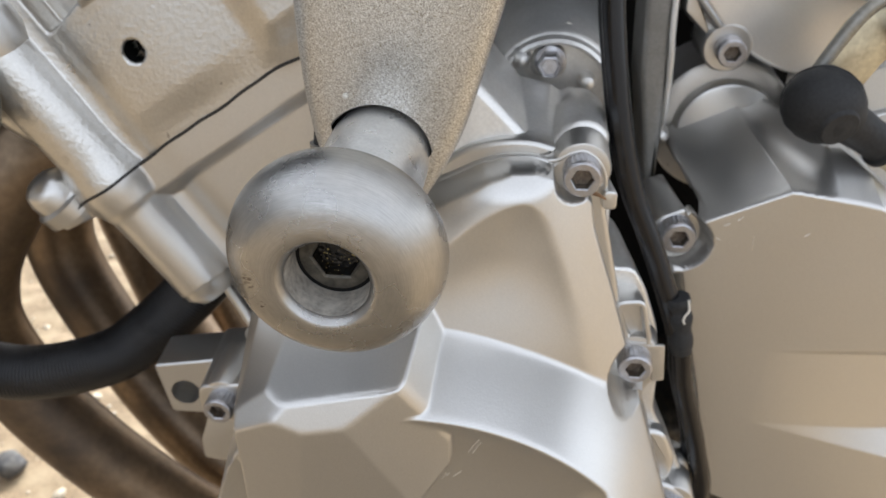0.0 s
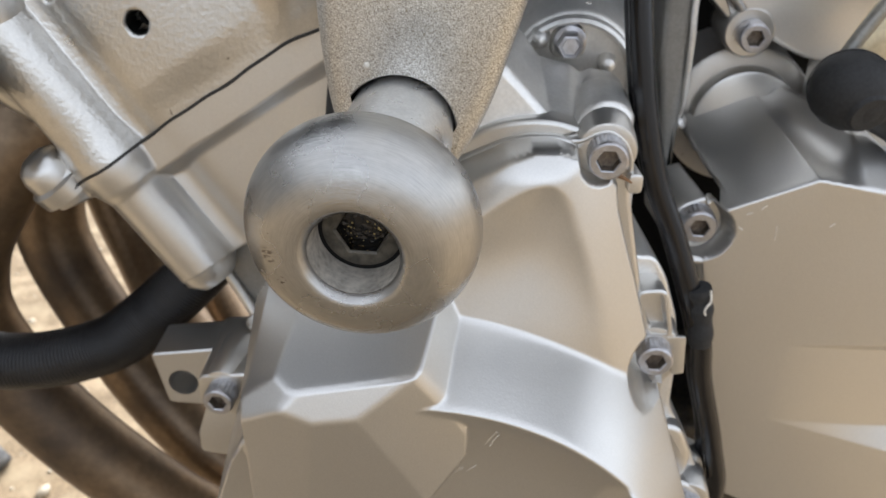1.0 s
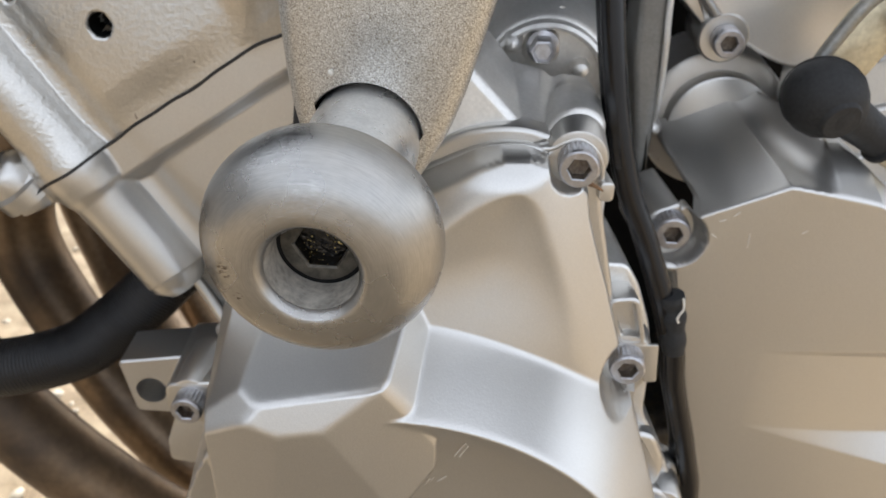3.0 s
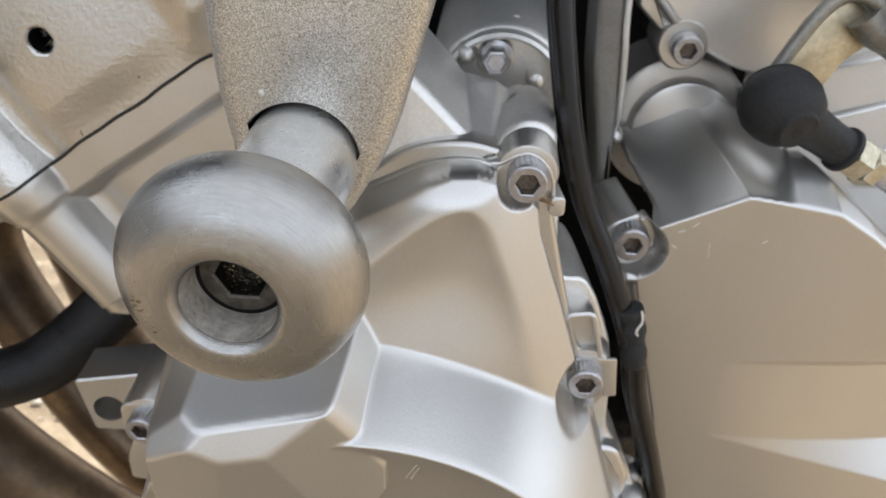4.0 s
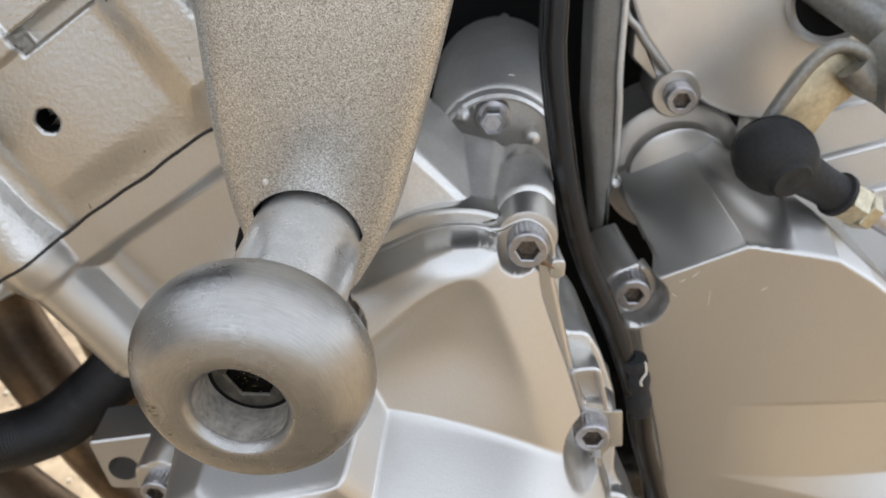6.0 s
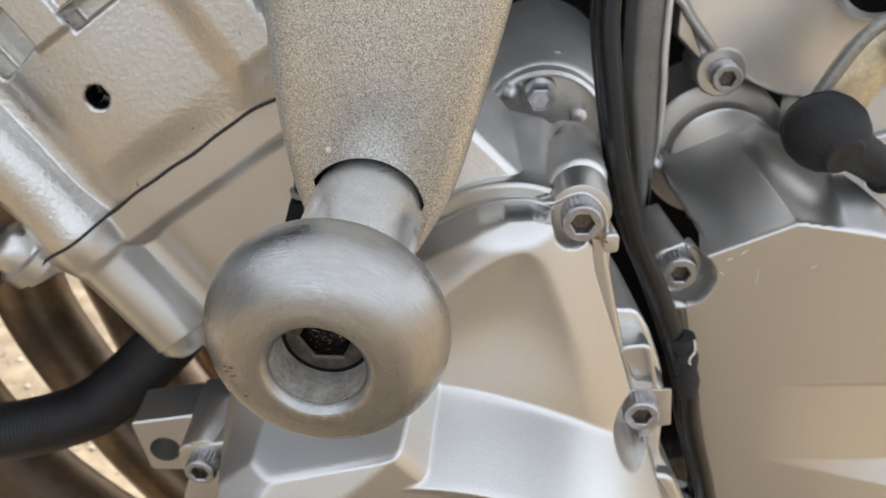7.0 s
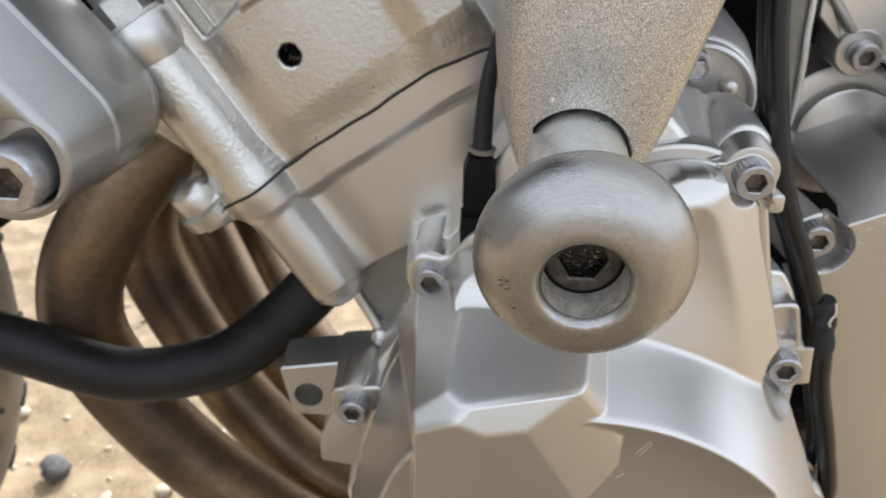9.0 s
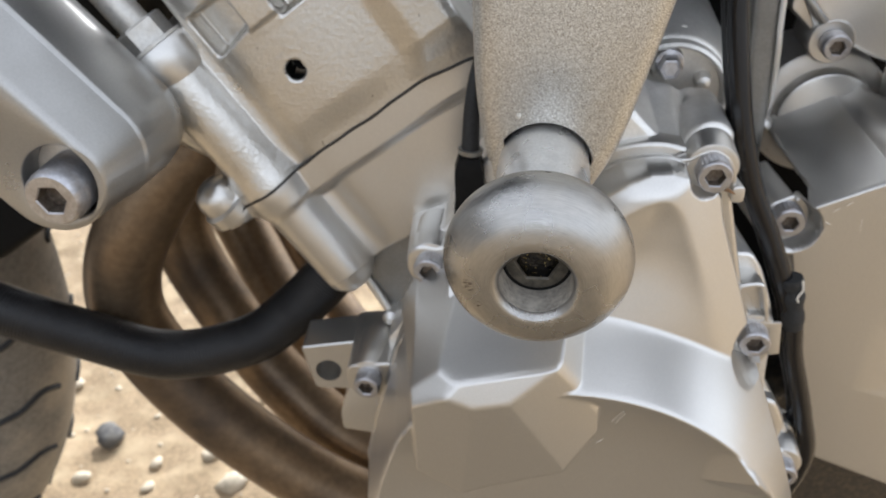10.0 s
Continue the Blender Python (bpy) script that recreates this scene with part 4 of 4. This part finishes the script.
part("lever_root", sweep([(0.1400, 0.2430, 0.5150), (0.1440, 0.2425, 0.5110), (0.1490, 0.2420, 0.5085)], 0.0050), KNUCKLE, link)
part("bush", revolve([(0, 0.0060), (0.0, 0.0125), (0.006, 0.0135), (0.02, 0.0135)], (0.1450, 0.2700, 0.5300), INTO, 40), BLACK, link)
part("bush_ring", revolve([(0, 0.0122), (-0.001, 0.0138), (0.0, 0.0150), (0.01, 0.0150)], (0.1450, 0.2695, 0.5300), INTO, 48, False, False), PAINT, link)


# ---- black cable ----
cable = thing("black_cable", "glossy black cable sheath with a torn sleeve", "cable", at=(0.06, 0.215, 0.45))
CP = [(0.048, 0.235, 0.59), (0.048, 0.229, 0.539), (0.048, 0.227, 0.522), (0.051, 0.224, 0.499), (0.054, 0.222, 0.483), (0.059, 0.22, 0.465), (0.066, 0.218, 0.449), (0.074, 0.215, 0.428), (0.079, 0.215, 0.413), (0.082, 0.2155, 0.398), (0.0905, 0.216, 0.37), (0.0955, 0.217, 0.345), (0.089, 0.222, 0.31)]
part("sheath", sweep(CP, 0.0034, 20, 120), CABLE, cable)
part("second_sheath", sweep([(x - 0.0006, y + 0.0070, z) for x, y, z in CP[:10]] + [(0.0895, 0.2240, 0.37), (0.0925, 0.2240, 0.34)], 0.0026, 20, 100), CABLE, cable)
part("sleeve", sweep([(0.0745, 0.2140, 0.4340), (0.0765, 0.2140, 0.4255), (0.0785, 0.2142, 0.4130)], 0.0036, 20, 24, lambda s: 0.0038 + 0.0003 * math.sin(s * 17)), RUBBER, cable, "torn black sleeve")
part("torn_edge", sweep([(0.0772, 0.2108, 0.4345), (0.0776, 0.2102, 0.4310), (0.0766, 0.2100, 0.4292), (0.0762, 0.2100, 0.4275), (0.0768, 0.2102, 0.4262)], 0.0004, 8, 40), CHIP, cable, "frayed white torn edge")
clip = thing("cable_clip", "silver sheet metal cable clip under the cover bolt", "clip", at=(0.062, 0.2, 0.425))
part("pocket", tray(rounded([(0.0520, 0.4388), (0.0612, 0.4396), (0.0652, 0.4228), (0.0565, 0.4228)], 0.0030), 0.2020, 0.2160, 0.0014, 0.0035), PAINT, clip)
part("strap", prism(rounded([(0.0565, 0.4236), (0.0690, 0.4232), (0.0702, 0.4100), (0.0665, 0.4095), (0.0650, 0.4212), (0.0568, 0.4215)], 0.0005), 0.2022, 0.2032, 0.0002), PAINT, clip)

part("fin", loft([np.array([(0.0595, 0.1985, 0.4095), (0.0628, 0.1985, 0.4090), (0.0620, 0.1985, 0.3990)]), np.array([(0.0580, 0.2045, 0.4110), (0.0640, 0.2045, 0.4105), (0.0622, 0.2045, 0.3970)])]), PAINT, cover, smooth=False)

wire = thing("wire_connector", "black taped wire with a connector", "wiring", at=(-0.035, 0.22, 0.49))
part("wire", sweep([(-0.022, 0.238, 0.535), (-0.0300, 0.230, 0.515), (-0.0340, 0.224, 0.500), (-0.0355, 0.220, 0.482)], 0.0040, 16, 40, lambda s: 0.0014 + 0.0016 * s), RUBBER, wire)
part("tape", revolve([(0, 0.0030), (0.0005, 0.0040), (0.002, 0.0042)], (-0.0355, 0.220, 0.4810), (0.1, 0, 1), 20), KNUCKLE, wire, "frayed light tape")
part("plug", loft([np.array([(-0.0358 + a * w, 0.2200 + b * w, z) for a, b in ((-1, -1), (0.9, -1), (1, 1), (-1, 0.9))]) for z, w in ((0.4620, 0.0040), (0.4640, 0.0052), (0.4760, 0.0050), (0.4805, 0.0036))]), BLACK, wire, "dirty black plug", smooth=False)
part("tail", loft([np.array([(-0.0372 + a * w, 0.2180 + b * w, z) for a, b in ((-1, -1), (1, -1), (0.8, 1), (-1, 1))]) for z, w in ((0.4500, 0.0034), (0.4540, 0.0046), (0.4625, 0.0042))]), BLACK, wire, smooth=False)


# ---- left frame member ----
lframe = thing("frame_tube", "grey painted frame member with a large socket bolt", "frame", at=(-0.16, 0.2, 0.49))
BD, BN = np.array((-0.62, 0.785)), np.array((0.785, 0.62))
LC = np.array((-0.1582, 0.4905))


def bar(w, r=0.0165, far=0.20):
    """The outline of the member's end, widened to w on its upper side."""
    pts = [(LC + BD * far + BN * r, BN)]
    for a in np.linspace(0, np.pi, 32):
        nrm = BN * math.cos(a) - BD * math.sin(a)
        pts.append((LC + nrm * r, nrm))
    pts.append((LC + BD * far - BN * r, -BN))
    return np.array([p + nrm * (w - r) * min(1.0, max(0.0, 0.97 * nrm.dot(BN) - 0.12 * nrm.dot(BD))) for p, nrm in pts])


BC = np.array((-0.1545, 0.4905))
_rings = [np.insert(BC + _h * r, 1, y, 1) for r, y in ((0.0116, 0.1960), (0.0116, 0.1856), (0.0119, 0.1850), (0.0122, 0.1848))]
for w, r, y in ((0.0136, 0.0148, 0.1848), (0.0148, 0.0156, 0.1851), (0.0157, 0.0161, 0.1858), (0.0165, 0.0164, 0.1868), (0.0236, 0.0165, 0.2004), (0.0239, 0.0165, 0.2008), (0.0246, 0.0165, 0.2014), (0.0251, 0.0165, 0.2023), (0.0286, 0.0165, 0.2190), (0.0280, 0.0160, 0.2270), (0.0165, 0.0150, 0.2400)):
    _rings.append(np.insert(by_angle(bar(w, r), BC, AN), 1, y, 1))
part("member", loft(_rings, False, True, angle=50), GREY, lframe)
part("bolt_seat", revolve([(0, 0.0115), (0.0005, 0.0118), (0.004, 0.0118)], (BC[0], 0.1945, BC[1]), (0, 1, 0), 40), CAST, lframe, "dull seat in the recess")
socket_bolt(lframe, (-0.1560, 0.1790, 0.4875), (0.10, 1, 0.05), 0.0088, 0.0165, 0.0080, 0.005, STEEL, False, "large grey socket-head bolt")


# ---- hose ----
hose = thing("coolant_hose", "thick black ribbed rubber hose", "hose", at=(-0.17, 0.27, 0.37))
HOSE_LINE = [(-0.36, 0.29, 0.435), (-0.30, 0.275, 0.412), (-0.252, 0.27, 0.392), (-0.217, 0.27, 0.377), (-0.180, 0.27, 0.364), (-0.141, 0.27, 0.371), (-0.118, 0.272, 0.386), (-0.096, 0.278, 0.406), (-0.07, 0.30, 0.43)]
part("tube", sweep(HOSE_LINE, 0.0115, 28, 1300, lambda s: 0.01145 + 0.00016 * math.sin(s * 1250)), HOSE, hose)
part("mould_mark", sweep([(-0.1945, 0.2600, 0.3645), (-0.1950, 0.2612, 0.3620), (-0.1948, 0.2640, 0.3600)], 0.0005, 8, 12), TYRE, hose, "pale moulding mark")


# ---- exhaust ----
HP = [(-0.120, 0.34, 0.475), (-0.165, 0.31, 0.452), (-0.192, 0.30, 0.420), (-0.207, 0.30, 0.390), (-0.208, 0.30, 0.360), (-0.190, 0.30, 0.320), (-0.157, 0.30, 0.277), (-0.115, 0.30, 0.240), (-0.05, 0.305, 0.205), (0.08, 0.31, 0.19)]
SPREAD = (1, 1, 1, 1, 0.97, 0.88, 0.68, 0.52, 0.45, 0.4)
for k in range(4):
    ex = thing("exhaust_pipe", "heat-browned steel exhaust header pipe", "exhaust pipe", "exhaust headers", at=(-0.2, 0.3 + 0.084 * k, 0.35))
    part("pipe", sweep([(x, y + 0.084 * k * f, z + 0.002 * k) for (x, y, z), f in zip(HP, SPREAD)], 0.0180, 28, 100), EXHAUST, ex)
    part("flange", revolve([(0, 0.021), (0.003, 0.024), (0.008, 0.024), (0.009, 0.021)], (-0.150, 0.318 + 0.084 * k, 0.462), (0.6, 0.35, 0.35), 32), CAST, ex)


# ---- front wheel, radiator, dark inside ----
tyre = thing("front_tyre", "dusty front tyre with dark tread grooves", "tyre", at=(-0.640, 0.40, 0.0))
TC, TR = np.array((-0.640, 0.40, 0.330)), 0.330
prof = [(0.058 * math.cos(a), TR - 0.055 + 0.055 * math.sin(a)) for a in np.linspace(-0.3, math.pi + 0.3, 28)]
part("carcass", revolve([(-p, r) for p, r in prof], TC, (0, 1, 0), 160, False, False), TYRE, tyre)
for k in range(36):
    w = k * 2 * math.pi / 36
    for side in (-1, 1):
        pts = []
        for j, a in enumerate(np.linspace(0.35, 1.35, 5)):
            q = w + (0.05 if side > 0 else 0) + (0.0, 0.035, 0.05, 0.075, 0.06)[j]
            r = TR - 0.055 + 0.0555 * math.sin(a)
            pts.append((TC[0] + r * math.cos(q), TC[1] - side * 0.0585 * math.cos(a), TC[2] + r * math.sin(q)))
        part("groove", sweep(pts, 0.0021, 6, 12), RUBBER, tyre)
rim = part("wheel_rim", revolve([(-0.045, 0.222), (-0.05, 0.232), (-0.047, 0.238), (0.047, 0.238), (0.05, 0.232), (0.045, 0.222), (-0.045, 0.222)], TC, (0, 1, 0), 96, False, False), GREY, tyre)
radiator = thing("radiator", "matt black radiator shroud", "radiator", at=(-0.24, 0.4, 0.5))
part("shroud", prism(rounded([(-0.34, 0.395), (-0.268, 0.397), (-0.226, 0.424), (-0.182, 0.505), (-0.15, 0.54), (-0.13, 0.70), (-0.34, 0.70)], 0.01), 0.30, 0.60, 0.004), BLACK, radiator)
# black sheet added for the dark behind the engine; also blocks sky
inner = thing("dark_backing", "matt black backing sheet for the dark behind the engine", "panel", at=(0.05, 0.4, 0.5))
part("panel", prism(rounded([(-0.06, 0.42), (-0.06, 0.760), (0.35, 0.760), (0.35, 0.25), (0.06, 0.25)], 0.01), 0.36, 0.42, 0.004), BLACK, inner)
# plain dark block added to fill the dark below the cover and stop sun
sump = thing("lower_engine", "added dark block for the engine's underside", "engine", at=(0.15, 0.4, 0.2))
part("block", prism(rounded([(-0.01, 0.27), (0.05, 0.31), (0.30, 0.36), (0.30, 0.12), (-0.01, 0.12)], 0.02), 0.29, 0.55, 0.01), DARKSTEEL, sump)
# unseen mass added above the engine to darken reflections and cast shade
overhead = thing("overhead_blocker", "unseen matt black mass overhead, added to block sky and sun", "motorcycle body", at=(0, 0.4, 0.7))
part("underside", prism(rounded([(-0.62, 0.80), (-0.45, 1.10), (0.20, 1.12), (0.40, 0.92), (0.80, 0.98), (0.80, 0.80), (0.30, 0.74), (-0.30, 0.74)], 0.05), 0.24, 0.64, 0.04), BLACK, overhead)


# ---- ground ----
def sand(x, y):
    """Low lumps in the sand beside and behind the bike."""
    p = Vector((x, y, 0.3))
    return 0.006 * noise.noise(p * 9) + 0.004 * noise.noise(p * 26) + 0.0022 * noise.noise(p * 70)


def spread(a, b, n):
    """Even steps from a to b, and a few long ones out to the horizon."""
    far = [0.5, 1.5, 5, 20, 90, 400]
    return np.array([a - f for f in reversed(far)] + list(np.linspace(a, b, n)) + [b + f for f in far])


_gx, _gy = spread(-0.80, 0.10, 150), spread(0.35, 1.45, 150)
_gv = []
for y in _gy:
    for x in _gx:
        k = float(ease(np.array((0.1 - max(-0.80 - x, x - 0.10, 0.35 - y, y - 1.45)) / 0.1)))
        _gv.append((x, y, sand(x, y) * k))
_n = len(_gx)
_gf = [(j * _n + i, j * _n + i + 1, (j + 1) * _n + i + 1, (j + 1) * _n + i) for j in range(len(_gy) - 1) for i in range(_n - 1)]
_gm = bpy.data.meshes.new("ground")
_gm.from_pydata(_gv, [], _gf)
ground = part("ground", _gm, SAND)
tagged(ground, "dry sandy ground with small stones", "ground", kind="structure")
random.seed(4)


def stone_mesh(size):
    bm = bmesh.new()
    bmesh.ops.create_icosphere(bm, subdivisions=2, radius=size)
    off = Vector((random.random() * 9, random.random() * 9, 0))
    for v in bm.verts:
        v.co *= 0.75 + 0.5 * noise.noise(v.co / size * 0.9 + off)
        v.co.z *= 0.55
    return bm


st = part("stone", stone_mesh(0.022), STONE)
st.location = (-0.437, 0.603, 0.008)
tagged(st, "rough dark grey stone lying on the sand", "stone")
for x, y, size in PALE:
    ps = part("stone", stone_mesh(size), PALESTONE)
    ps.location = (x, y, sand(x, y) + size * 0.12)
    tagged(ps, "pale rounded stone half sunk in the sand", "stone", "pale stones on the sand")
pb = bmesh.new()
for k in range(420):
    one = stone_mesh(0.0016 + 0.0045 * random.random() ** 3)
    x, y = random.uniform(-0.75, 0.02), random.uniform(0.36, 1.35)
    for v in one.verts:
        v.co += Vector((x, y, sand(x, y) + 0.0005))
    tmp = bpy.data.meshes.new("pebble")
    one.to_mesh(tmp)
    one.free()
    pb.from_mesh(tmp)
    bpy.data.meshes.remove(tmp)
pebbles = part("pebbles", pb, PALESTONE)
tagged(pebbles, "small pale pebbles strewn over the sand", "pebbles", kind="stuff")

# ---- unseen walls added to shape reflections ----
# unseen wall behind the camera, added so forward faces reflect grey
_wb = bmesh.new()
bmesh.ops.create_cube(_wb, size=1.0, matrix=Matrix.Translation((0.4, -2.3, 0.47)) @ Matrix.Diagonal((9.0, 0.2, 0.98, 1.0)))
wall = part("unseen_wall_south", _wb, RENDER, smooth=False)
tagged(wall, "unseen plain grey wall behind the camera, added for reflections", "wall", kind="structure")
# unseen wall on the left, added to darken faces turned that way
_wb = bmesh.new()
bmesh.ops.create_cube(_wb, size=1.0, matrix=Matrix.Translation((-2.2, 0.4, 0.83)) @ Matrix.Diagonal((0.2, 5.2, 1.70, 1.0)))
wall = part("unseen_wall_west", _wb, RENDER, smooth=False)
tagged(wall, "unseen plain grey wall on the left, added to block low sky", "wall", kind="structure")
